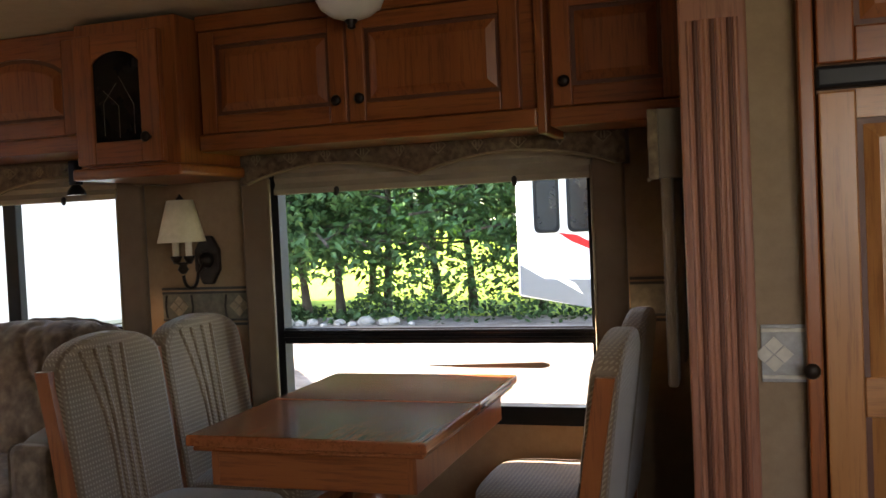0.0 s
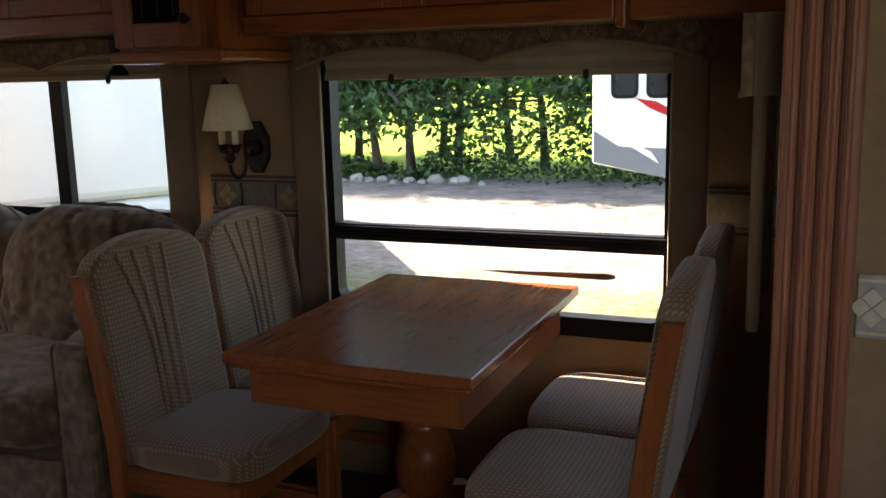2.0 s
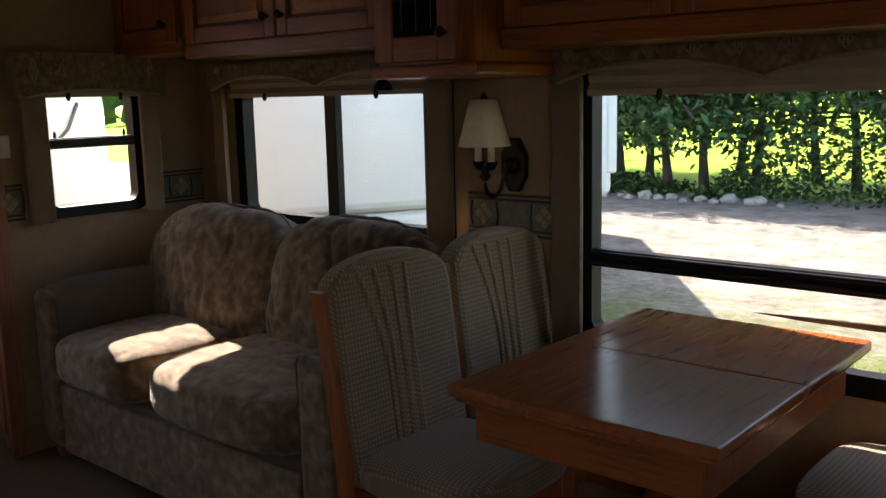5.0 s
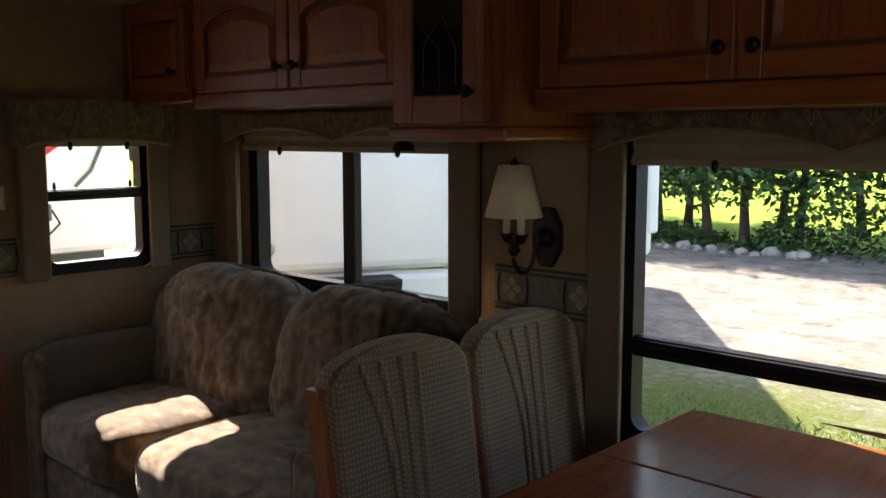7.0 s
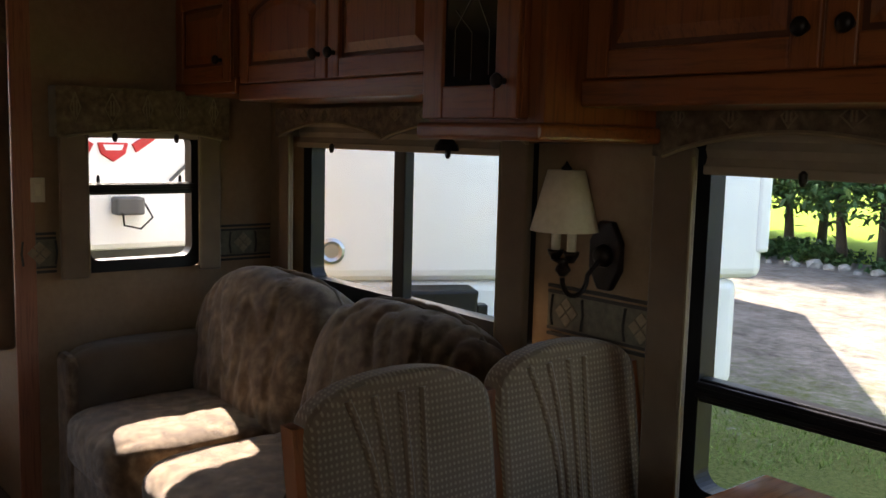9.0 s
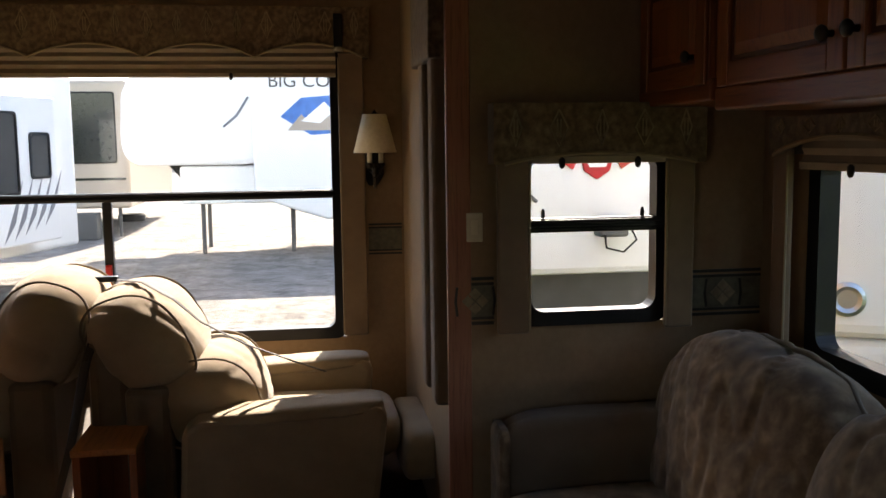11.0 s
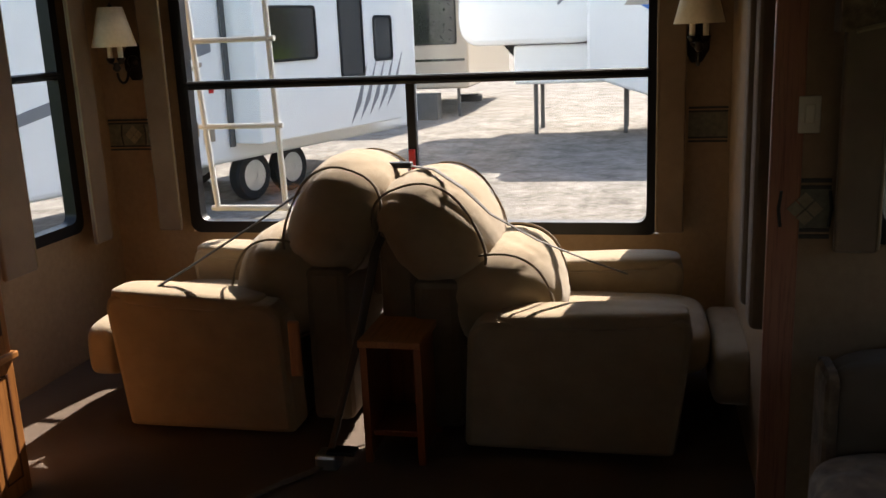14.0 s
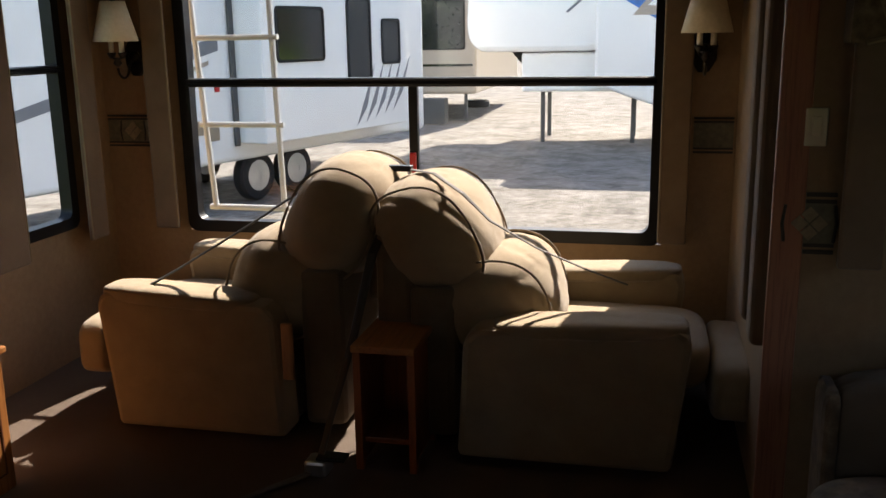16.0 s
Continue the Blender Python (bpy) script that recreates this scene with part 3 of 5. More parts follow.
def cab_door(parent, u0, u1, z0, z1, y, knob_u=None, knob_z=None, rise=0.0, up=None, level=None, fill=None, rail=0.055):
    """A framed door with a raised panel, its face at y towards -y."""
    up, level = up or OAK, level or OAK_X
    door = part("door", boxed(u0, u1, y - 0.008, y + 0.012, z0, z1, bevel=0.003), up, parent)
    for a, b in ((u0, u0 + rail), (u1 - rail, u1)):
        part("stile", boxed(a, b, y - 0.020, y - 0.008, z0, z1, bevel=0.004), up, door)
    part("rail", boxed(u0 + rail, u1 - rail, y - 0.0195, y - 0.008, z0, z0 + rail, bevel=0.004), level, door)
    top = [(u0 + rail, z1), (u1 - rail, z1)] + [(x, z) for x, z in arched(u0 + rail, u1 - rail, z0, z1 - rail * 0.8, rise)[2:]]
    part("rail", prism(top, y - 0.0195, y - 0.008), level, door)
    g = 0.012
    pan = arched(u0 + rail + g, u1 - rail - g, z0 + rail + g, z1 - rail * 0.8 - g, rise)
    if fill is None:
        cx, cz = (u0 + u1) / 2, (z0 + z1) / 2
        bm = bmesh.new()
        outer = [bm.verts.new((x, y - 0.009, z)) for x, z in pan]
        f = 0.028
        sx, sz = 1 - 2 * f / (u1 - u0 - 2 * rail), 1 - 2 * f / (z1 - z0 - 2 * rail)
        inner = [bm.verts.new((cx + (x - cx) * sx, y - 0.019, cz + (z - cz) * sz)) for x, z in pan]
        k = len(pan)
        for i in range(k):
            bm.faces.new((outer[i], outer[(i + 1) % k], inner[(i + 1) % k], inner[i]))
        bm.faces.new(inner)
        bmesh.ops.recalc_face_normals(bm, faces=bm.faces[:])
        part("raised_panel", bm, up, door)
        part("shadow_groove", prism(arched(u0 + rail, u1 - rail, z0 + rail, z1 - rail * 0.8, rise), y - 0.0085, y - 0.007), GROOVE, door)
    else:
        part("glass_panel", prism(arched(u0 + rail, u1 - rail, z0 + rail, z1 - rail * 0.8, rise), y - 0.013, y - 0.007), fill, door, "smoked black glass")
    if knob_u is not None:
        knob(door, knob_u, y - 0.02, knob_z)
    return door


def overhead(label, u0, u1, z0, z1, y, doors, lip=0.03):
    ob = thing("overhead_cabinet", pose(0, 0, 0), label, "cabinet")
    part("body", boxed(u0, u1, y + 0.013, YN - 0.004, z0 + 0.012, z1, bevel=0.003), OAK_X, ob)
    part("bottom_rail", boxed(u0, u1, y - 0.012, YN - 0.13, z0 - 0.004, z0 + 0.05, bevel=0.007, seg=3), OAK_X, ob)
    part("top_rail", boxed(u0, u1, y - 0.006, y + 0.03, z1 - 0.04, z1 + 0.01, bevel=0.006), OAK_X, ob)
    for d in doors:
        cab_door(ob, *d)
    return ob


overhead("reddish oak overhead cabinet with two raised-panel doors above the dinette", -1.345, -0.255, 1.502, SLIDE_CEIL - 0.012, 2.62,
         [(-1.325, -0.828, 1.553, 1.87, 2.62, -0.853, 1.619), (-0.822, -0.30, 1.553, 1.87, 2.62, -0.778, 1.619)])
overhead("reddish oak overhead cabinet with one raised-panel door", -0.225, XE - 0.004, 1.502, SLIDE_CEIL - 0.012, 2.64,
         [(-0.212, XE - 0.03, 1.553, 1.87, 2.64, -0.175, 1.619)])
structure("cabinet_divider", boxed(-0.254, -0.226, 2.60, YN - 0.13, 1.478, SLIDE_CEIL - 0.012, bevel=0.006), OAK, "oak divider strip between overhead cabinets", "trim")
hutch = thing("corner_hutch", pose(0, 0, 0), "oak wall cabinet with a smoked glass arched door", "cabinet")
part("body", boxed(-1.72, -1.35, 2.513, YN - 0.004, 1.452, SLIDE_CEIL - 0.012, bevel=0.003), OAK, hutch)
part("bottom_rail", boxed(-1.735, -1.335, 2.485, YN - 0.004, 1.425, 1.462, bevel=0.010, seg=3), OAK_X, hutch)
hd = cab_door(hutch, -1.705, -1.395, 1.47, 1.875, 2.50, -1.435, 1.545, 0.035, fill=DARK_GLASS, rail=0.07)
part("glass_reeding", tube([(-1.60, 2.485, 1.56), (-1.60, 2.485, 1.66), (-1.55, 2.485, 1.72)], 0.0010, 6), STRAP, hd)
part("glass_reeding", tube([(-1.545, 2.485, 1.55), (-1.545, 2.485, 1.65), (-1.60, 2.485, 1.70)], 0.0010, 6), STRAP, hd)
part("glass_reeding", tube([(-1.49, 2.485, 1.56), (-1.49, 2.485, 1.65), (-1.54, 2.485, 1.74)], 0.0010, 6), STRAP, hd)
overhead("oak overhead cabinet with two arched-panel doors above the sofa", -2.815, -1.738, 1.535, SLIDE_CEIL - 0.012, 2.60,
         [(-2.79, -2.275, 1.585, 1.895, 2.60, -2.311, 1.653, 0.05), (-2.265, -1.775, 1.585, 1.895, 2.60, -2.231, 1.653, 0.05)])
overhead("oak overhead corner cabinet with one door beside the end wall", XS + 0.004, -2.835, 1.56, SLIDE_CEIL - 0.012, 2.60,
         [(XS + 0.03, -2.86, 1.595, 1.895, 2.60, -2.923, 1.666)])

spk = thing("curtain_hook", pose(-1.93, 2.74, 1.43), "black bracket hanging under the overhead cabinet", "bracket")
part("arm", boxed(-0.016, 0.016, -0.02, 0.02, 0.0, 0.085, bevel=0.005), BLACK, spk)
part("foot", lathe([(0.034, -0.035), (0.03, -0.02), (0.014, 0.0), (0.012, 0.02)], 16), BLACK, spk)
hook = thing("curtain_hook", pose(-5.02, 1.79, 1.90), "black bracket hanging under the rear valance", "bracket")
part("arm", boxed(-0.016, 0.016, -0.02, 0.02, 0.0, 0.15, bevel=0.005), BLACK, hook)
part("foot", lathe([(0.022, -0.02), (0.02, -0.012), (0.012, 0.0)], 16), STEEL, hook)

# refrigerator wall unit
fridge = thing("refrigerator", pose(0, 0, 0), "built-in refrigerator with oak panelled doors and black handle band", "refrigerator")
part("body", boxed(0.43, 1.15, YB - 0.02, YB + 0.0, 0.0, CEIL - 0.004), OAK_PALE, fridge)
part("side_trim", boxed(0.395, 0.425, YB - 0.05, YB, 0.0, CEIL - 0.004, bevel=0.004), OAK, fridge)
cab_door(fridge, 0.43, 1.13, 0.30, 1.47, YB - 0.03, None, None, 0.0, OAK_PALE, OAK_PALE_X, None, 0.07)
cab_door(fridge, 0.43, 1.13, 1.525, 2.05, YB - 0.03, None, None, 0.0, OAK, OAK_X, None, 0.07)
part("middle_rail", boxed(0.50, 1.06, YB - 0.052, YB - 0.045, 0.82, 0.90, bevel=0.003), OAK_PALE_X, fridge)
part("handle_band", boxed(0.425, 1.135, YB - 0.06, YB - 0.02, 1.475, 1.52, bevel=0.008), BLACK, fridge)
knob(fridge, 0.402, YB - 0.05, 0.915)

# light switches
for m_, u_, z_ in ((WEST(XS), 2.10, 1.22),):
    sw = thing("light_switch", m_, "ivory light switch plate with a rocker", "switch")
    part("plate", boxed(u_ - 0.024, u_ + 0.024, -0.006, 0, z_ - 0.042, z_ + 0.042, bevel=0.003), WHITE_PLASTIC, sw)
    part("rocker", boxed(u_ - 0.011, u_ + 0.011, -0.012, -0.005, z_ - 0.02, z_ + 0.024, bevel=0.003), CANDLE, sw)

# ceiling dome lamp
dome = thing("ceiling_lamp", pose(-0.70, 2.36, SLIDE_CEIL - 0.04), "frosted dome ceiling lamp with a bronze finial", "lamp")
part("shade", lathe([(0.092, -0.02), (0.095, -0.035), (0.082, -0.062), (0.055, -0.082), (0.025, -0.092), (0.008, -0.094)], 32), LAMP_GLASS, dome, "", True)
part("rim", lathe([(0.10, 0.04), (0.10, 0.0), (0.104, -0.01), (0.10, -0.022), (0.09, -0.022)], 32), BRONZE, dome, "", True)
part("finial", lathe([(0.016, -0.09), (0.018, -0.096), (0.010, -0.106), (0.012, -0.113), (0.004, -0.118)], 16), BRONZE, dome, "", True)


# ---- sconces ----
def sconce(m, k=1.0):
    """Local: wall at y = 0, the lamp towards -y, shade foot at z = 0."""
    ob = thing("wall_sconce", m, "bronze two-candle wall sconce with a cream cloth shade", "wall lamp", "wall sconces")
    shade = part("shade", lathe([(0.083 * k, 0.0), (0.045 * k, 0.145 * k)], 28, pose(0, -0.17, 0)), SHADE, ob, "cream linen shade", True)
    part("finial", lathe([(0.012, 0.145), (0.014, 0.15), (0.006, 0.158), (0.002, 0.166)], 12, pose(0, -0.17, 0.145 * (k - 1))), BRONZE, ob, "", True)
    oct_ = [(0.055 * math.cos(radians(22.5 + 45 * i)), -0.07 + 0.095 * math.sin(radians(22.5 + 45 * i))) for i in range(8)]
    part("backplate", prism(oct_, -0.022, -0.001, 0.006), BRONZE, ob)
    part("boss", lathe([(0.03, 0.02), (0.026, 0.035), (0.012, 0.045)], 14, pose(0, 0, -0.07, 90)), BRONZE, ob, "", True)
    for x in (-0.026, 0.026):
        part("candle_sleeve", lathe([(0.0115, -0.05), (0.0115, 0.02)], 12, pose(x, -0.17, 0)), CANDLE, ob, "", True)
        part("candle_cup", lathe([(0.008, -0.075), (0.019, -0.055), (0.02, -0.048), (0.012, -0.048)], 12, pose(x, -0.17, 0)), BRONZE, ob, "", True)
    part("stem", lathe([(0.008, -0.11), (0.02, -0.095), (0.012, -0.08), (0.03, -0.07)], 12, pose(0, -0.17, 0)), BRONZE, ob, "", True)
    part("arm", tube([(0.0, -0.17 + 0.045 * (1 - math.cos(a)), -0.115 - 0.04 * math.sin(a) * 1.2) for a in (math.pi * i / 12 for i in range(13))]
                     + [(0, -0.05, -0.09), (0, -0.03, -0.07)], 0.006, 8), BRONZE, ob)
    return ob


sconce(pose(-1.562, YN - 0.005, 1.214))
sc = sconce(pose(XR, 1.946, 1.42, 0, 0, 90), 1.2)
copy_thing(sc, pose(XR, -0.607, 1.42, 0, 0, 90))


# ---- dinette ----
def dining_chair(m, label):
    """Faces local +x; the back stands at x = 0."""
    ob = thing("dining_chair", m, label, "chair", "chairs round the dinette table")
    d, w = 0.38, 0.225
    # back pad: arched slab, leaning back
    outline = [(-w, 0.40), (w, 0.40), (w + 0.002, 0.86)]
    for i in range(1, 16):
        a = math.pi * i / 16
        outline.append((w * math.cos(a), 0.875 + 0.10 * math.sin(a) ** 0.75))
    outline.append((-w - 0.002, 0.86))
    bm = prism(outline, -0.035, 0.05, 0.02)
    bm.transform(pose(0, 0, 0, 0, 0, 90))
    for v in bm.verts:
        v.co.x = -v.co.x * 0.8 - (v.co.z - 0.45) * 0.14
    bmesh.ops.recalc_face_normals(bm, faces=bm.faces[:])
    pad = part("backrest", bm, CHAIR, ob)
    for k, (a0, a1) in enumerate(((-0.06, -0.135), (-0.035, -0.075), (0.0, -0.012), (0.035, 0.04))):
        pts = []
        for i in range(15):
            f = i / 14
            z = 0.47 + 0.47 * f
            y = a0 + (a1 - a0) * max(0, f - 0.35) ** 1.8 * 2.2
            pts.append((0.0385 - (z - 0.45) * 0.14, y, z))
        part("pleat", tube(pts, 0.009, 8), CHAIR, pad)
    for s in (-1, 1):
        y = s * (w + 0.008)
        pts = [(-0.0, y, 0.0), (0.012, y, 0.25), (0.008, y, 0.45), (-0.03, y, 0.72), (-0.062, y, 0.90)]
        bm = bmesh.new()
        rings = []
        for x, yy, z in pts:
            rings.append([bm.verts.new((x + a * 0.021, yy + b * 0.012, z)) for a, b in ((-1, -1), (1, -1), (1, 1), (-1, 1))])
        for a, b in zip(rings, rings[1:]):
            for i in range(4):
                bm.faces.new((a[i], a[(i + 1) % 4], b[(i + 1) % 4], b[i]))
        bm.faces.new(list(reversed(rings[0])))
        bm.faces.new(rings[-1])
        part("back_post", bm, OAK, ob)
        part("leg", boxed(d - 0.045, d - 0.005, y - s * 0.035 - 0.006, y - s * 0.0 + 0.004, 0.0, 0.40, bevel=0.004), OAK, ob)
        part("side_rail", boxed(0.02, d - 0.046, y - s * 0.016 - 0.009, y - s * 0.016 + 0.009, 0.335, 0.405, bevel=0.003), OAK_X, ob)
        part("stretcher", boxed(0.02, d - 0.046, y - s * 0.016 - 0.008, y - s * 0.016 + 0.008, 0.14, 0.175, bevel=0.003), OAK_X, ob)
    part("front_rail", boxed(d - 0.03, d - 0.01, -w + 0.024, w - 0.024, 0.335, 0.405, bevel=0.003), OAK, ob)
    bm = cushion(d + 0.03, 2 * w + 0.01, 0.09, 5.0, 0.002, 3)
    bm.transform(Matrix.Translation((d / 2 + 0.012, 0, 0.435)))
    for v in bm.verts:
        v.co.z += 0.012 * math.cos(min(1, abs(v.co.y) / w) * 1.5) if v.co.z > 0.44 else 0
    part("seat", bm, CHAIR, ob, "", True)
    return ob


ch = dining_chair(pose(-1.405, 2.245, 0), "oak dining chair with taupe dotted upholstery")
copy_thing(ch, pose(-1.405, 2.715, 0))
copy_thing(ch, pose(-0.07, 2.245, 0, 0, 0, 180))
copy_thing(ch, pose(-0.07, 2.715, 0, 0, 0, 180))

table = thing("dinette_table", pose(-0.728, 2.447, 0), "polished reddish oak pedestal dinette table with a leaf seam", "table")
for a, b in ((-0.45, -0.0015), (0.0015, 0.445)):
    part("tabletop", boxed(-0.314, 0.314, a, b, 0.722, 0.75, bevel=0.005), TABLE, table)
part("edge_moulding", boxed(-0.302, 0.302, -0.438, 0.433, 0.708, 0.721, bevel=0.005), TABLE, table)
for y in (-0.395, 0.385):
    part("apron", boxed(-0.25, 0.25, y - 0.011, y + 0.011, 0.615, 0.707, bevel=0.003), OAK_X, table)
for x in (-0.26, 0.26):
    part("apron", boxed(x - 0.011, x + 0.011, -0.405, 0.395, 0.615, 0.707, bevel=0.003), OAK, table)
part("underframe", boxed(-0.2, 0.2, -0.3, 0.3, 0.59, 0.614, bevel=0.003), OAK, table)
part("pedestal", lathe([(0.085, 0.16), (0.09, 0.20), (0.07, 0.23), (0.062, 0.25), (0.078, 0.28), (0.085, 0.34), (0.078, 0.38), (0.058, 0.43),
                        (0.066, 0.44), (0.066, 0.455), (0.058, 0.465), (0.066, 0.475), (0.066, 0.49), (0.058, 0.50), (0.07, 0.55), (0.085, 0.59)], 32), OAK, table, "", True)
for i in range(4):
    pts = [(0.05, 0.27), (0.12, 0.255), (0.20, 0.19), (0.26, 0.10), (0.30, 0.055), (0.345, 0.05), (0.35, 0.0), (0.28, 0.0), (0.22, 0.03), (0.16, 0.09), (0.10, 0.13), (0.05, 0.14)]
    bm = prism(pts, -0.025, 0.025, 0.006)
    bm.transform(pose(0, 0, 0, 0, 0, 45 + 90 * i))
    part("foot", bm, OAK, table)

crank = thing("window_crank", pose(-0.50, YN - 0.052, 0.77), "flat grey-brown window crank arm beside the sash", "handle")
part("arm", prism([(-0.24, 0.0), (0.16, 0.013), (0.185, 0.008), (0.185, -0.002), (0.16, -0.007), (-0.1, -0.006)], -0.006, 0.004, 0.002), CURTAIN, crank)
part("pivot", boxed(0.16, 0.172, 0.003, 0.03, -0.004, 0.006, bevel=0.002), CURTAIN, crank)


# ---- sofa ----
sofa = thing("sofa", pose(-2.565, 2.5, 0), "brown damask two-seat sofa with loose back cushions", "sofa")
part("base", boxed(-0.70, 0.98, -0.34, 0.40, 0.06, 0.34, bevel=0.03, seg=3), SOFA_PLAIN, sofa)
part("skirt", boxed(-0.56, 0.84, -0.365, -0.345, 0.04, 0.31, bevel=0.01), SOFA, sofa)
part("back_frame", boxed(-0.70, 0.98, 0.32, 0.45, 0.30, 0.82, bevel=0.04, seg=3), SOFA_PLAIN, sofa)
for x, wd in ((-0.275, 0.60), (0.435, 0.80)):
    part("seat_cushion", cushion(wd, 0.70, 0.21, 4.6, 0.010, x * 9, 30), SOFA, sofa, "", True, pose(x, -0.07, 0.425))
for x, wd, s in ((-0.235, 0.88, 1), (0.495, 0.76, 2)):
    part("back_cushion", cushion(wd, 0.30, 0.58, 2.9, 0.021, s * 4.0, 40), SOFA, sofa, "puffy damask back cushion", True, pose(x - 0.02, 0.215, 0.672, -16))
    piping = []
    for i in range(41):
        f = -0.93 + 1.86 * i / 40
        piping.append((f * wd / 2, -0.006 * math.sin(i * 0.9), 0.295 * (1 - abs(f) ** 2.9) ** (1 / 2.9) + 0.002 + 0.002 * math.sin(i * 1.3 + s)))
    part("piping", tube(piping, 0.008, 6), SOFA_PLAIN, sofa, "", True, pose(x - 0.02, 0.215, 0.667, -16))
for x in (-0.64, 0.915):
    part("arm", cushion(0.165, 0.78, 0.34, 5.0, 0.004, x), SOFA_PLAIN, sofa, "", True, pose(x, 0.03, 0.53))
    part("arm_panel", boxed(x - 0.075, x + 0.075, -0.37, -0.33, 0.05, 0.67, bevel=0.03, seg=3), SOFA, sofa)
for x in (-0.63, 0.90):
    part("foot", lathe([(0.03, 0.0), (0.04, 0.03), (0.035, 0.062)], 14, pose(x, -0.32, 0)), OAK, sofa, "", True)


# ---- recliners ----
def recliner(m, label):
    """Faces local -y, sits between arms at x = -0.35 and 0.35; the back rises at y = 0.35."""
    ob = thing("recliner", m, label, "recliner", "recliners at the rear window")
    for s in (-1, 1):
        x = s * 0.33
        out = [(-0.30, 0.03), (0.32, 0.03), (0.30, 0.50), (0.26, 0.545)] + [(-0.30 + 0.54 * (1 - i / 8), 0.55 + 0.035 * (i / 8)) for i in range(9)] + [(-0.335, 0.56), (-0.345, 0.52)]
        bm = prism(out, -0.075, 0.075, 0.022)
        bm.transform(pose(x, 0, 0, 0, 0, 90))
        part("arm", bm, BEIGE, ob, "", False)
        part("arm_pad", cushion(0.17, 0.55, 0.07, 4.0, 0.002, s), BEIGE, ob, "", True, pose(x, -0.06, 0.557, -3))
    part("seat", cushion(0.52, 0.62, 0.20, 5.0, 0.004, 2), BEIGE, ob, "", True, pose(0, -0.10, 0.36))
    part("footrest", cushion(0.56, 0.13, 0.24, 5.0, 0.004, 5), BEIGE, ob, "", True, pose(0, -0.47, 0.28))
    part("base", boxed(-0.25, 0.25, -0.32, 0.30, 0.02, 0.26, bevel=0.02), PIPING, ob)
    lower = part("lumbar_cushion", cushion(0.60, 0.40, 0.44, 2.6, 0.009, 1), BEIGE, ob, "", True, pose(0, 0.24, 0.56, -14))
    upper = part("head_cushion", cushion(0.62, 0.36, 0.50, 2.5, 0.009, 7), BEIGE, ob, "", True, pose(0, 0.44, 0.82, -22))
    for s in (-1, 1):
        loop = []
        for i in range(33):
            a = 2 * math.pi * i / 32
            loop.append((s * 0.235, 0.155 * math.copysign(abs(math.cos(a)) ** 0.8, math.cos(a)), 0.225 * math.copysign(abs(math.sin(a)) ** 0.8, math.sin(a))))
        bm = tube(loop, 0.005, 6)
        bm.transform(pose(0, 0.44, 0.82, -22))
        part("piping", bm, PIPING, upper)
        bm = tube([(x, y * 1.15, z * 0.88) for x, y, z in loop], 0.005, 6)
        bm.transform(pose(0, 0.24, 0.56, -14))
        part("piping", bm, PIPING, lower)
    part("back_panel", boxed(-0.28, 0.28, 0.34, 0.49, 0.03, 0.66, bevel=0.03), PIPING, ob)
    part("back_lining", boxed(-0.26, -0.05, 0.47, 0.60, 0.44, 0.86, bevel=0.03), PIPING, ob)
    return ob


r1 = recliner(pose(-4.44, 0.17, 0) @ Matrix.Diagonal((1.05, 1.07, 0.94, 1.0)), "beige microfibre recliner turned outward with strapped cushions")
r2 = copy_thing(r1, pose(-4.44, 1.505, 0, 0, 0, 180) @ Matrix.Diagonal((1.05, 1.07, 0.94, 1.0)))
handle = part("handle", boxed(0.41, 0.43, 0.33, 0.37, 0.28, 0.50, bevel=0.008), OAK_PALE, r1, "wooden recline lever")

stand = thing("end_table", pose(-4.02, 0.92, 0.0), "small oak end table with an open front between the recliners", "table")
part("tabletop", boxed(-0.18, 0.14, -0.108, 0.108, 0.42, 0.445, bevel=0.004), OAK_PALE_X, stand)
for x in (-0.155, 0.115):
    for y in (-0.093, 0.093):
        part("leg", boxed(x - 0.013, x + 0.013, y - 0.013, y + 0.013, 0.0, 0.42, bevel=0.003), OAK, stand)
part("shelf", boxed(-0.14, 0.10, -0.08, 0.08, 0.09, 0.11, bevel=0.003), OAK_X, stand)
part("back_board", boxed(-0.155, -0.145, -0.08, 0.08, 0.02, 0.419), OAK, stand)
for y in (-0.088, 0.088):
    part("side_board", boxed(-0.14, 0.10, y - 0.004, y + 0.004, 0.02, 0.419), OAK, stand)

strap = thing("tie_down_strap", pose(0, 0, 0), "grey webbing strap with a buckle tying two recliners", "strap")
part("webbing", tube([(-4.05, -0.06, 0.53), (-4.14, 0.08, 0.61), (-4.22, 0.34, 0.77), (-4.27, 0.46, 0.85), (-4.36, 0.60, 0.945), (-4.44, 0.74, 0.955), (-4.44, 0.80, 0.945)], 0.014, 8, 0.3), BAND_DARK, strap, "black webbing")
part("webbing", tube([(-4.44, 0.88, 0.945), (-4.32, 1.0, 0.95), (-4.20, 1.13, 0.90), (-4.15, 1.23, 0.82), (-4.20, 1.38, 0.72), (-4.28, 1.56, 0.625), (-4.40, 1.68, 0.55)], 0.011, 8, 0.3), STRAP, strap)
part("webbing", tube([(-4.30, 0.84, 0.80), (-4.10, 0.83, 0.70), (-3.96, 0.80, 0.45), (-3.87, 0.73, 0.16), (-3.84, 0.70, 0.035)], 0.018, 8, 0.4), BAND_DARK, strap, "black hanging strap end")
part("webbing", tube([(-3.84, 0.70, 0.02), (-3.78, 0.66, 0.014), (-3.70, 0.60, 0.014), (-3.58, 0.52, 0.014)], 0.016, 8, 0.4), STRAP, strap)
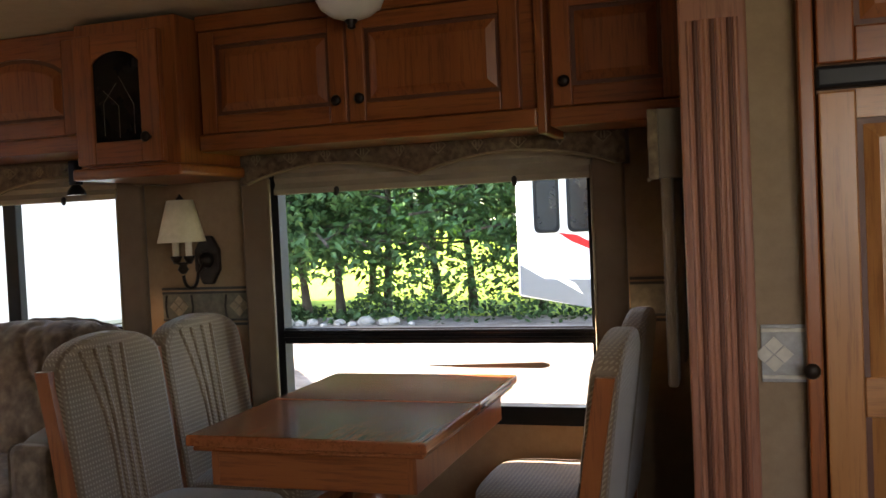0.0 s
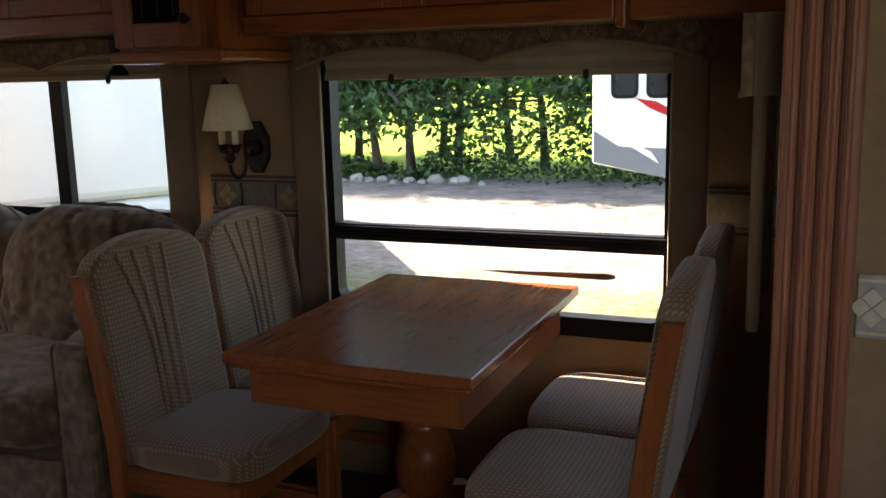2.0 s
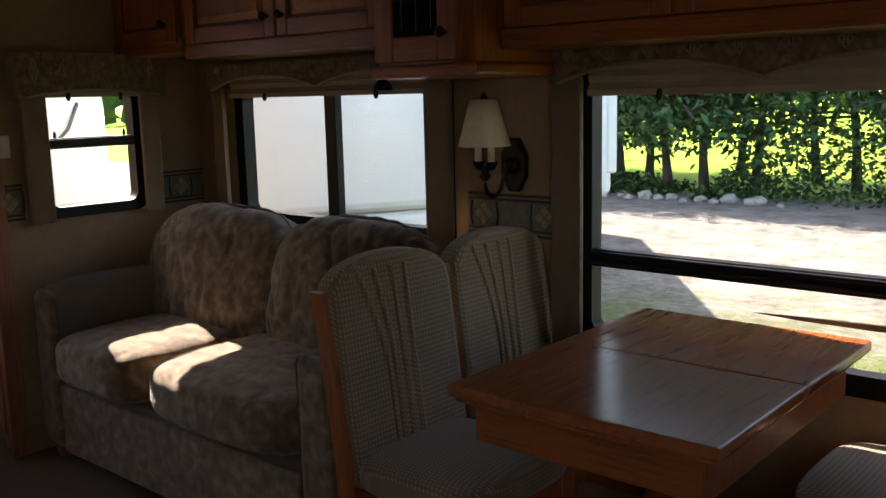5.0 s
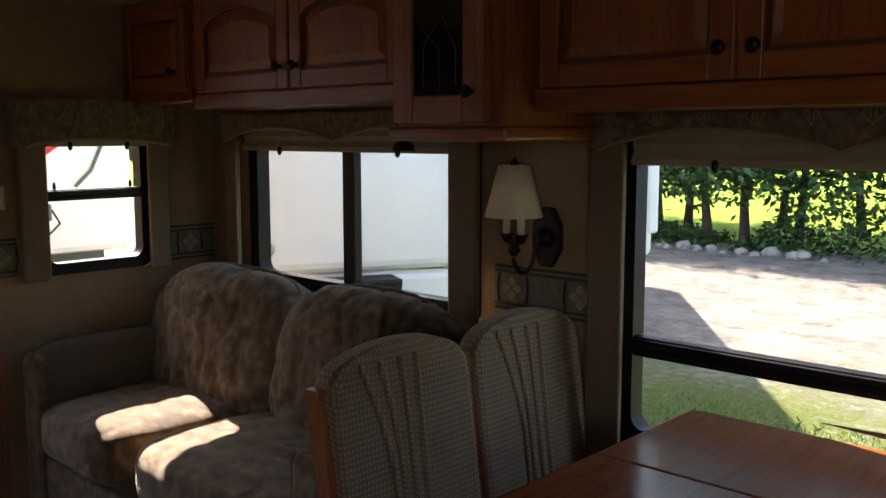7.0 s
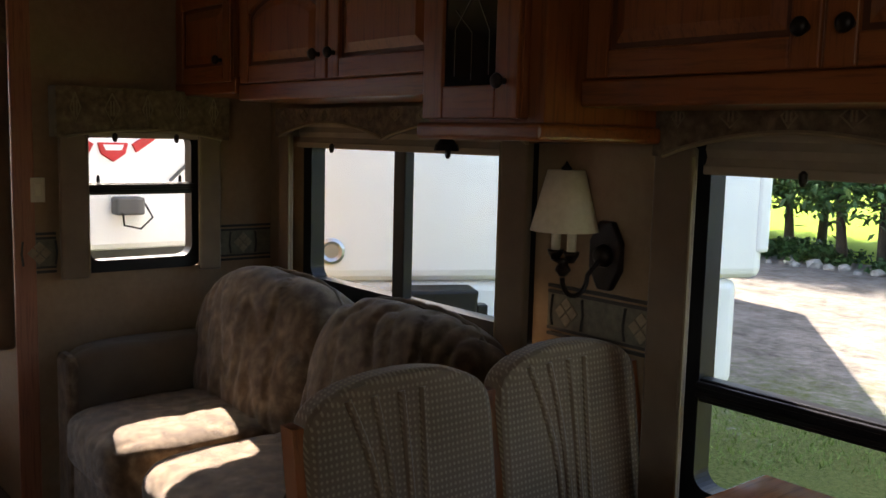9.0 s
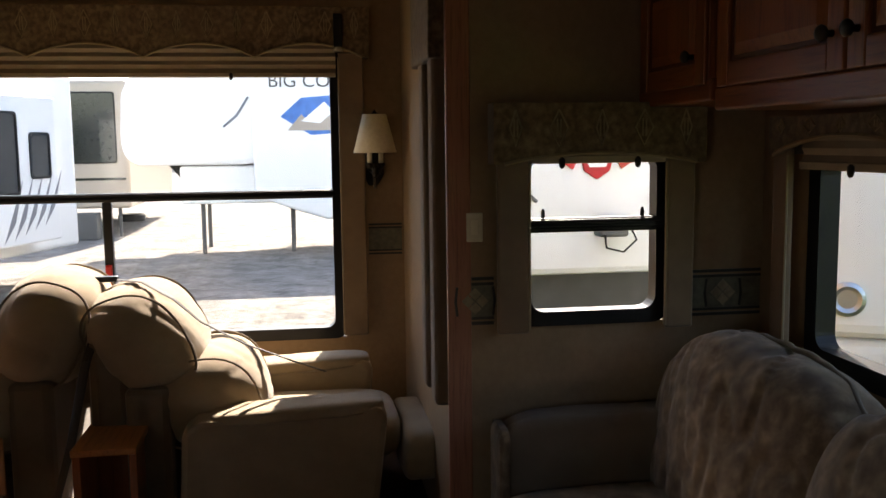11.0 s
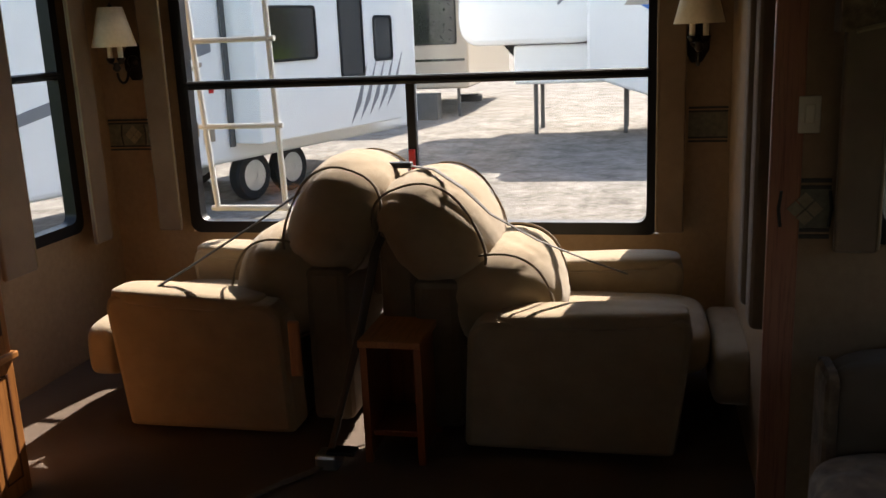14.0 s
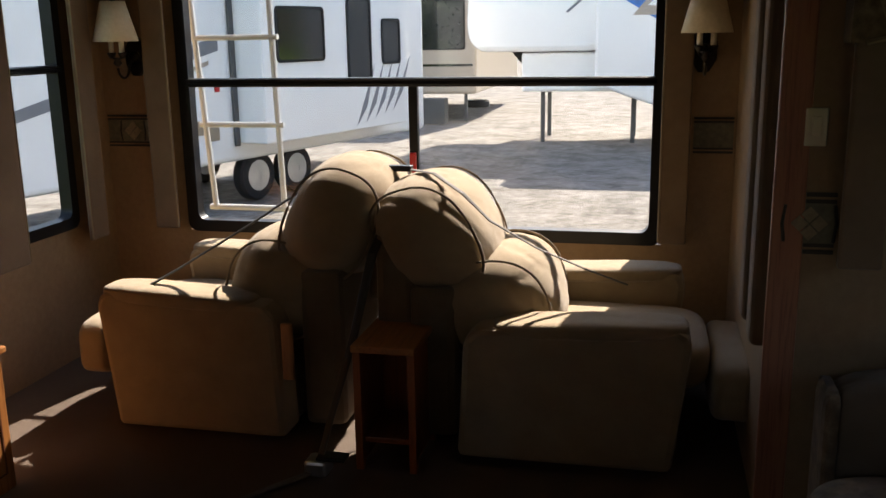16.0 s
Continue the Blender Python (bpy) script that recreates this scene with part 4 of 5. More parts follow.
part("buckle", boxed(-4.46, -4.42, 0.79, 0.89, 0.938, 0.96, bevel=0.005), BLACK, strap)
ratchet = part("ratchet", boxed(-3.88, -3.80, 0.66, 0.74, 0.004, 0.06, bevel=0.012), STEEL, strap, "steel ratchet on the floor")
part("ratchet_handle", boxed(-3.87, -3.81, 0.70, 0.80, 0.058, 0.072, bevel=0.005), BLACK, ratchet)
latch = thing("window_latch", pose(XR + 0.03, 0.72, 0.87), "red emergency window latch on the glazing bar", "latch")
part("lever", boxed(-0.012, 0.012, -0.014, 0.014, -0.05, 0.05, bevel=0.004), RED, latch)
for m_ in (pose(XS + 0.012, 2.30, 1.247), pose(XS + 0.012, 2.60, 1.247)):
    lt = thing("window_latch", m_, "small black window latch pin", "latch", "window latch pins")
    part("pin", lathe([(0.006, -0.004), (0.006, 0.012), (0.003, 0.022)], 10), BLACK, lt)


# ---- outside ----
GROUND = -1.0


def ground_mat():
    n = Nodes("yard_ground", 0.95, 0, 0.1)
    x, y = n.axis(0), n.axis(1)
    edge = n.math("ADD", y, n.math("MULTIPLY", n.math("SUBTRACT", n.noise(0.7, 6), 0.5), 4.0))
    stones = n.mix(0.5, n.ramp(n.noise(7, 7, 0.8), (0.35, (0.10, 0.088, 0.075)), (0.5, (0.24, 0.22, 0.20)), (0.68, (0.42, 0.39, 0.36))),
                   n.ramp(n.noise(1.7, 9, 0.78), (0.38, (0.08, 0.07, 0.06)), (0.5, (0.24, 0.22, 0.20)), (0.62, (0.38, 0.355, 0.33))))
    lawn = n.ramp(n.noise(26, 5, 0.7), (0.3, (0.05, 0.075, 0.02)), (0.5, (0.12, 0.15, 0.045)), (0.75, (0.22, 0.215, 0.09)))
    field = n.ramp(n.noise(3, 4), (0.3, (0.19, 0.32, 0.035)), (0.7, (0.29, 0.43, 0.055)))
    tufts = n.math("ADD", edge, n.math("MULTIPLY", n.math("SUBTRACT", n.noise(9, 5, 0.7), 0.5), 7.0))
    sharp = n.add("ShaderNodeMapRange")
    for slot, value in ((1, 10.9), (2, 8.6), (3, 0.0), (4, 1.0)):
        sharp.inputs[slot].default_value = value
    n.link(tufts, sharp.inputs[0])
    near = n.math("MULTIPLY", sharp.outputs[0], n.math("GREATER_THAN", x, -7.0))
    far = n.math("GREATER_THAN", y, 20.5)
    n.color(n.mix(far, n.mix(near, stones, lawn), field))
    n.bump(n.noise(22, 6, 0.7), 0.8, 0.05)
    return n.mat


LEAVES = Nodes("leaves", 0.55, 0, 0.3)
LEAVES.color(LEAVES.ramp(LEAVES.noise(2.2, 4), (0.3, (0.022, 0.06, 0.022)), (0.55, (0.042, 0.105, 0.032)), (0.8, (0.085, 0.17, 0.042))))
LEAF = LEAVES.mat
BARK = plain("bark", (0.055, 0.045, 0.035), 0.9, 0, 0.4, 6, 0.6, 40)
TRAILER = plain("white_gelcoat", (0.88, 0.88, 0.87), 0.25, 0, 0.03, 2, 0.02)
TRAILER_GREY = plain("grey_graphic", (0.20, 0.21, 0.23), 0.3, 0, 0.1)
TRAILER_TAN = plain("tan_fibreglass", (0.40, 0.34, 0.28), 0.35, 0, 0.06)
TRAILER_DARK = plain("tinted_window", (0.012, 0.013, 0.015), 0.08, 0, 0.1)
DIM_GREY = plain("underbody_grey", (0.09, 0.09, 0.09), 0.7)
BLUE = plain("blue_graphic", (0.03, 0.16, 0.50), 0.3, 0, 0.3, 5)
RUBBER = plain("tyre_rubber", (0.015, 0.015, 0.016), 0.85)
ROCK = plain("fieldstone", (0.34, 0.33, 0.31), 0.9, 0, 0.3, 6, 0.8, 40)
LADDER = plain("white_tube", (0.75, 0.75, 0.74), 0.3, 0, 0.05)

bm = bmesh.new()
bmesh.ops.create_grid(bm, x_segments=60, y_segments=60, size=300)
for v in bm.verts:
    v.co.z = GROUND
structure("ground", bm, ground_mat(), "gravel lot with grass near the trailer", "ground")


def far_woods():
    bm = bmesh.new()
    rng = random.Random(5)
    for i in range(5200):
        a = rng.uniform(0, 2 * math.pi)
        r = rng.uniform(95, 125)
        z = GROUND + rng.uniform(0, 1) ** 0.8 * (7 + 3 * noise.noise(Vector((a * 9, 0, 0))))
        c = Vector((r * math.cos(a), r * math.sin(a), z))
        s = rng.uniform(0.9, 2.2)
        m = Matrix.Translation(c) @ Euler((rng.uniform(0, 3), rng.uniform(0, 3), rng.uniform(0, 3))).to_matrix().to_4x4()
        q = [bm.verts.new(m @ Vector(p)) for p in ((-s, -s * 0.6, 0), (s, -s * 0.4, 0), (s * 0.7, s * 0.7, 0.3), (-s * 0.6, s * 0.6, -0.2))]
        bm.faces.new(q)
    return bm


woods = part("far_woods", far_woods(), LEAF)
tagged(woods, "dark green distant woods round the lot", "woods", "", "stuff")


def tree(m, seed, height, low, spread):
    rng = random.Random(seed)
    ob = thing("tree", m, "tall leafy tree with a dark trunk at the lot's edge", "tree", "trees along the lot")
    pts = [(0.1 * math.sin(i * 0.8 + seed), 0.1 * math.cos(i * 1.1 + seed), height * 0.9 * i / 9) for i in range(10)]
    bm = bmesh.new()
    rings = []
    for i, p in enumerate(pts):
        r = 0.10 * (1 - i / 10.5) * (1.35 if i == 0 else 1)
        rings.append([bm.verts.new((p[0] + r * math.cos(a), p[1] + r * math.sin(a), p[2])) for a in (2 * math.pi * k / 9 for k in range(9))])
    for a, b in zip(rings, rings[1:]):
        for i in range(9):
            bm.faces.new((a[i], a[(i + 1) % 9], b[(i + 1) % 9], b[i]))
    part("trunk", bm, BARK, ob, "", True)
    leaves = bmesh.new()
    for b in range(40):
        z = low + (height - low) * (b / 40) ** 1.2
        a = rng.uniform(0, 2 * math.pi)
        length = spread * (1 - (z - low) / (height * 1.15)) * rng.uniform(0.6, 1.15)
        tip = Vector((math.cos(a) * length, math.sin(a) * length, z + rng.uniform(-0.5, 0.35)))
        root = Vector((0, 0, z + 0.2))
        if b < 16:
            part("limb", tube([root, root.lerp(tip, 0.5) + Vector((0, 0, 0.15)), tip], 0.035, 6), BARK, ob)
        for k in range(170):
            f = rng.uniform(0.25, 1.08)
            c = root.lerp(tip, f) + Vector((rng.gauss(0, 0.38), rng.gauss(0, 0.38), rng.gauss(-0.12, 0.30)))
            s = rng.uniform(0.05, 0.14)
            e = Euler((rng.uniform(-1, 1), rng.uniform(-1, 1), rng.uniform(0, 6.3))).to_matrix()
            q = [leaves.verts.new(c + e @ Vector(p)) for p in ((-s, 0, 0), (0, -s * 0.55, 0.02), (s * 1.2, 0, 0), (0, s * 0.55, 0.02))]
            leaves.faces.new(q)
    part("crown", leaves, LEAF, ob)
    return ob


protos = [tree(pose(-14.4, 20.2, GROUND), 1, 10.0, 1.6, 2.7), tree(pose(-11.6, 19.9, GROUND), 2, 11.5, 1.8, 2.6), tree(pose(-8.9, 20.4, GROUND), 3, 10.5, 1.5, 2.8)]
back_tree = tree(pose(-28.5, 24.0, GROUND), 4, 12.0, 3.6, 2.8)
rng = random.Random(11)
for i in range(17):
    x = -25.5 + i * 1.75 + rng.uniform(-0.4, 0.4)
    y = 20.2 + (i % 3) * 0.8 + rng.uniform(-0.4, 0.5)
    copy_thing(protos[i % 3], pose(x, y, GROUND, 0, 0, rng.uniform(0, 360)))
for i in range(12):
    copy_thing(back_tree, pose(-26 + i * 2.3, 23.8 + (i % 2), GROUND, 0, 0, rng.uniform(0, 360)))
for i in range(9):
    copy_thing(protos[i % 3], pose(4.5 + i * 2.6, 21 + (i % 2), GROUND, 0, 0, rng.uniform(0, 360)))


def bushes():
    bm = bmesh.new()
    r = random.Random(3)
    for i in range(15000):
        x = r.uniform(-24, 3)
        h = 0.22 + 0.4 * noise.noise(Vector((x * 0.6, 2.0, 0))) + 0.75 * min(1.0, max(0.0, (x + 8.5) / 2.0))
        if h < 0.1:
            continue
        c = Vector((x, r.gauss(20.0, 0.45), GROUND + r.uniform(0, 1) * h * 1.5))
        s = r.uniform(0.04, 0.10)
        e = Euler((r.uniform(-1, 1), r.uniform(-1, 1), r.uniform(0, 6.3))).to_matrix()
        bm.faces.new([bm.verts.new(c + e @ Vector(p)) for p in ((-s, 0, 0), (0, -s * 0.6, 0), (s, 0, 0), (0, s * 0.6, 0))])
    return bm


tagged(part("undergrowth", bushes(), LEAF), "green undergrowth below the trees", "bushes", "", "stuff")

for i in range(16):
    r = random.Random(40 + i)
    bm = bmesh.new()
    bmesh.ops.create_icosphere(bm, subdivisions=2, radius=1.0)
    s = r.uniform(0.07, 0.19)
    for v in bm.verts:
        v.co *= s * (1 + 0.35 * noise.noise(v.co * 1.7 + Vector((i, 0, 0))))
        v.co.z *= 0.7
    rock = part("rock", bm, ROCK)
    rock.matrix_world = pose(-11.6 + i * 0.33 + r.uniform(-0.1, 0.1), 18.9 + r.uniform(-0.2, 0.2), GROUND + s * 0.35)
    tagged(rock, "pale fieldstone at the edge of the lot", "rock", "rocks along the lot")


def grass():
    bm = bmesh.new()
    r = random.Random(8)
    for i in range(9000):
        x, y = r.uniform(-6.5, 2.5), 4.4 + 4.2 * r.random() ** 0.8
        if noise.noise(Vector((x * 0.8, y * 0.8, 0))) < -0.25:
            continue
        h = r.uniform(0.03, 0.07)
        a = r.uniform(0, 6.3)
        dx, dy = 0.008 * math.cos(a), 0.008 * math.sin(a)
        bm.faces.new([bm.verts.new(p) for p in ((x - dx, y - dy, GROUND), (x + dx, y + dy, GROUND), (x + r.gauss(0, 0.03), y + r.gauss(0, 0.03), GROUND + h))])
    return bm


GRASS = plain("grass_blades", (0.16, 0.24, 0.05), 0.7, 0, 0.4, 3)
tagged(part("grass", grass(), GRASS), "short green and yellow grass beside the trailer", "grass", "", "stuff")


def wheel(parent, x, y, z, r, rot=90):
    tyre = part("wheel", lathe([(r * 0.6, -0.1), (r * 0.93, -0.1), (r, -0.06), (r, 0.06), (r * 0.93, 0.1), (r * 0.6, 0.1)], 28, pose(x, y, z, rot)), RUBBER, parent)
    part("rim", lathe([(r * 0.62, -0.103), (r * 0.5, -0.07), (r * 0.2, -0.085), (r * 0.15, 0.11), (r * 0.5, 0.10), (r * 0.62, 0.103)], 20, pose(x, y, z, rot)), STEEL, tyre)
    return tyre


def blind_window(parent, u0, u1, z0, z1, y):
    w = part("window", ring_frame(u0, u1, z0, z1, 0.04, y - 0.02, y, 0.08), BLACK, parent)
    part("pane", boxed(u0 + 0.03, u1 - 0.03, y - 0.008, y - 0.002, z0 + 0.03, z1 - 0.03), TRAILER_DARK, w)
    return w


# fifth wheel whose front cap stands close beside the slide-out: cap at local y = 0
a = thing("fifth_wheel_trailer", pose(-2.75, 5.66, 0, 0, 0, 62.6), "white fifth wheel front cap parked close alongside", "trailer")
part("body", boxed(-2.55, 0.0, 0.0, 3.6, 0.715, 3.0, bevel=0.06, seg=3), TRAILER, a)
part("corner_cap", boxed(-0.06, 0.02, -0.01, 0.3, 0.86, 2.9, bevel=0.02), TRAILER, a)
part("lower_cap", boxed(-2.52, -0.12, 0.04, 2.0, 0.12, 0.71, bevel=0.05, seg=3), TRAILER, a)
part("lower_body", boxed(-2.5, -0.05, 2.0, 3.58, -0.35, 0.71, bevel=0.03), TRAILER, a)
hatch = part("hitch_box", prism([(-2.02, 0.695), (-1.62, 0.695), (-1.66, 0.36), (-2.12, 0.30)], -0.16, 0.045, 0.015), BLACK, a, "black hinged hitch cover")
part("hinge", boxed(-1.625, -1.57, -0.14, -0.06, 0.50, 0.62, bevel=0.008), BLACK, hatch)
part("cable", tube([(-1.6, -0.1, 0.55), (-1.52, -0.12, 0.48), (-1.53, -0.12, 0.34), (-1.64, -0.1, 0.32)], 0.012, 6), BLACK, hatch)
part("vent", lathe([(0.065, 0), (0.065, 0.012), (0.05, 0.02), (0.035, 0.008)], 20, pose(-2.33, 0.0, 0.87, 90)), STEEL, a, "round chrome vent")
part("vent", lathe([(0.05, 0), (0.05, 0.012), (0.04, 0.02), (0.03, 0.008)], 20, pose(-1.02, 0.0, 0.76, 90)), STEEL, a, "round chrome vent")
for y in (2.75,):
    wheel(a, -0.2, y, GROUND + 0.38, 0.38, 90)
    wheel(a, -2.35, y, GROUND + 0.38, 0.38, 90)
for x in (-2.2, -0.4):
    part("landing_leg", boxed(x, x + 0.09, 2.2, 2.29, GROUND, -0.34), DIM_GREY, a)

# unseen trailer added behind it, only to cast a shadow across the gravel
g = thing("travel_trailer", pose(-6.6, 8.1, 0, 0, 0, 37), "unseen white stand-in trailer added to shade the gravel", "trailer")
part("body", boxed(-2.4, 0.0, 0.0, 8.5, -0.35, 3.0, bevel=0.06, seg=3), TRAILER, g)
for y in (4.2, 5.1):
    wheel(g, -0.14, y, GROUND + 0.38, 0.38, 90)
    wheel(g, -2.26, y, GROUND + 0.38, 0.38, 90)
for x in (-2.2, -0.3):
    part("jack", boxed(x, x + 0.08, 0.4, 0.48, GROUND, -0.34), DIM_GREY, g)

# trailer whose front shows through the end window
b = thing("travel_trailer", pose(-6.75, 3.57, 0), "white trailer front with a red emblem and propane cover", "trailer")
out = [(0.0, 0.55), (0.03, 1.3), (-0.12, 2.0), (-0.45, 2.6), (-0.9, 2.85), (-7.0, 2.85), (-7.0, 0.55)]
part("body", prism(out, -1.2, 0.9, 0.05), TRAILER, b)
# dark grey block: the underbody with the shade below the front in its colour
part("underbody", boxed(-7.0, -0.3, -1.1, 0.8, -0.35, 0.54), DIM_GREY, b)
for s in (-1, 1):
    part("emblem_wing", prism([(s * 0.14, 1.33), (s * 0.30, 1.43), (s * 0.42, 1.55), (s * 0.30, 1.36), (s * 0.17, 1.27)], -0.02, 0.03), RED, b, "red swoosh", False, pose(0.03, 0, 0, 0, 0, 90))
    part("light_bar", tube([(0.04, s * 0.65, 1.38), (0.05, s * 0.55, 1.18), (0.05, s * 0.42, 1.06)], 0.014, 6), DIM_GREY, b)
part("emblem", prism([(-0.11, 1.34), (0.11, 1.34), (0.09, 1.26), (0.0, 1.20), (-0.09, 1.26)], -0.02, 0.02, 0.008), RED, b, "red shield emblem", False, pose(0.03, 0, 0, 0, 0, 90))
part("emblem_plate", prism([(-0.075, 1.325), (0.075, 1.325), (0.055, 1.285), (-0.055, 1.285)], -0.026, 0.022), TRAILER, b, "", False, pose(0.03, 0, 0, 0, 0, 90))
part("propane_bracket", boxed(0.02, 0.16, -0.02, 0.19, 0.82, 0.95, bevel=0.02), DIM_GREY, b)
part("cable", tube([(0.12, 0.20, 0.9), (0.16, 0.24, 0.8), (0.16, 0.15, 0.72), (0.16, 0.03, 0.75), (0.16, 0.02, 0.84)], 0.008, 6), BLACK, b)
part("coupler", boxed(-0.3, 0.5, 0.0, 0.12, -0.25, -0.12), DIM_GREY, b)
part("jack", boxed(0.3, 0.38, 0.02, 0.10, GROUND, -0.12), DIM_GREY, b)
for x in (-4.0, -4.9):
    wheel(b, x, -1.1, GROUND + 0.36, 0.36)
    wheel(b, x, 0.8, GROUND + 0.36, 0.36)

# fifth wheel across the lot
c = thing("fifth_wheel_trailer", pose(-2.52, 11.9, 0), "white fifth wheel with grey swoosh and dark windows", "trailer")
part("body", prism([(0.0, 0.20), (0.0, 2.6), (0.25, 2.9), (9.0, 2.9), (9.0, -0.45), (1.9, -0.45), (1.7, 0.05), (1.0, 0.02)], 0, 2.4, 0.03), TRAILER, c)
part("swoosh", prism([(0.02, 0.22), (0.02, 0.62), (0.35, 0.42), (0.95, 0.40), (1.6, 0.42), (1.6, 0.06), (0.9, 0.04)], -0.006, 0.004), TRAILER_GREY, c, "grey painted swoosh")
part("swoosh_highlight", prism([(0.12, 0.64), (0.85, 0.21), (0.75, 0.36)], -0.010, 0.004), TRAILER, c)
part("red_stripe", prism([(0.55, 1.02), (0.72, 0.90), (1.3, 0.64), (1.3, 0.70), (0.8, 0.98)], -0.008, 0.004), RED, c, "red painted stripe")
for u in (0.24, 0.68, 2.0, 3.4):
    blind_window(c, u, u + 0.34, 1.02, 1.85, -0.001)
for x in (4.6, 5.5):
    wheel(c, x, 0.12, GROUND + 0.38, 0.38)
    wheel(c, x, 2.2, GROUND + 0.38, 0.38)
for x in (2.0, 8.6):
    part("jack", boxed(x, x + 0.08, 0.3, 0.38, GROUND, -0.44), DIM_GREY, c)

# slide-out trailer behind the rear window: side at local y = 0 facing -y, rotated
d = thing("travel_trailer", pose(-13.5, -3.62, 0, 0, 0, 162), "white travel trailer with a slide-out and grey swooshes", "trailer")
part("body", boxed(-6.5, 5.2, 0.55, 2.9, -0.35, 2.75, bevel=0.08, seg=3), TRAILER, d)
part("slide_out", boxed(0.0, 3.75, 0.0, 0.56, -0.08, 2.28, bevel=0.03, seg=3), TRAILER, d)
part("seal", boxed(-0.10, -0.005, 0.5, 0.54, -0.12, 2.32, bevel=0.005), DIM_GREY, d)
blind_window(d, 0.30, 1.42, 1.06, 1.86, -0.001)
blind_window(d, 2.0, 2.66, 0.72, 2.02, -0.001)
blind_window(d, 2.96, 3.52, 0.95, 1.70, -0.001)
for k in range(5):
    u = 2.2 + k * 0.27
    part("swoosh", prism([(u, -0.02 + k * 0.05), (u + 0.55, 0.95 + k * 0.03), (u + 0.30, 0.28 + k * 0.05)], -0.006, 0.003), TRAILER_GREY, d, "grey painted swoosh")
part("swoosh", prism([(-4.0, 0.55), (-0.3, 1.45), (-0.3, 1.25), (-4.0, 0.42)], 0.544, 0.553), TRAILER_GREY, d)
part("swoosh", prism([(-3.0, 0.45), (-0.5, 1.12), (-0.5, 1.06), (-3.0, 0.40)], 0.544, 0.553), TRAILER_TAN, d)
part("reflector", boxed(-0.42, -0.32, 0.535, 0.55, 0.68, 0.76, bevel=0.01), RED, d)
for u, z in ((-0.9, 0.1), (-0.6, 0.0), (-1.8, -0.05)):
    part("service_door", boxed(u, u + 0.22, 0.535, 0.55, z, z + 0.2, bevel=0.01), CREAM_SHADOW, d)
for x in (0.45, 1.35):
    wheel(d, x, 0.70, GROUND + 0.38, 0.38)
    wheel(d, x, 2.70, GROUND + 0.38, 0.38)

# fifth wheel with lettering
e = thing("fifth_wheel_trailer", pose(-22.5, -2.3, 0, 0, 0, 90), "white fifth wheel with a rounded nose and lettering", "trailer")
nose = [(0.05, 1.25), (0.0, 1.6), (0.05, 2.6), (0.3, 3.05), (0.7, 3.2), (3.2, 3.3), (3.2, 1.1), (2.6, 1.02), (0.3, 1.02)]
part("nose", prism(nose, -0.9, 1.6, 0.12), TRAILER, e)
part("body", prism([(2.85, 0.35), (2.85, 3.35), (3.1, 3.6), (9.5, 3.6), (9.5, -0.2), (4.4, -0.2), (3.5, 0.1)], -1.4, 1.6, 0.06), TRAILER, e)
part("front_box", boxed(1.2, 4.0, -0.7, 1.3, 0.15, 1.0, bevel=0.06), TRAILER, e)
part("hitch_pin", prism([(0.9, 1.02), (1.7, 1.02), (1.6, 0.75), (1.2, 0.68)], -0.2, 0.2), BLACK, e)
part("blue_graphic", prism([(3.45, 2.05), (3.9, 2.45), (5.6, 2.58), (5.6, 1.75), (4.1, 1.65)], -1.412, -1.395), BLUE, e, "blue mountain graphic")
part("mountain", prism([(3.6, 1.75), (3.9, 2.1), (4.05, 1.95), (4.4, 2.35), (4.8, 2.0), (5.1, 2.2), (5.5, 1.75)], -1.420, -1.396), TRAILER_TAN, e)
part("mountain", prism([(3.9, 1.95), (4.4, 2.37), (4.75, 2.0), (4.5, 2.07), (4.3, 1.9)], -1.426, -1.397), TRAILER, e)
part("swoosh", tube([(2.2, -0.91, 1.85), (2.5, -0.91, 2.1), (2.75, -0.91, 2.5)], 0.03, 6), TRAILER_GREY, e)
words = bpy.data.curves.new("lettering", "FONT")
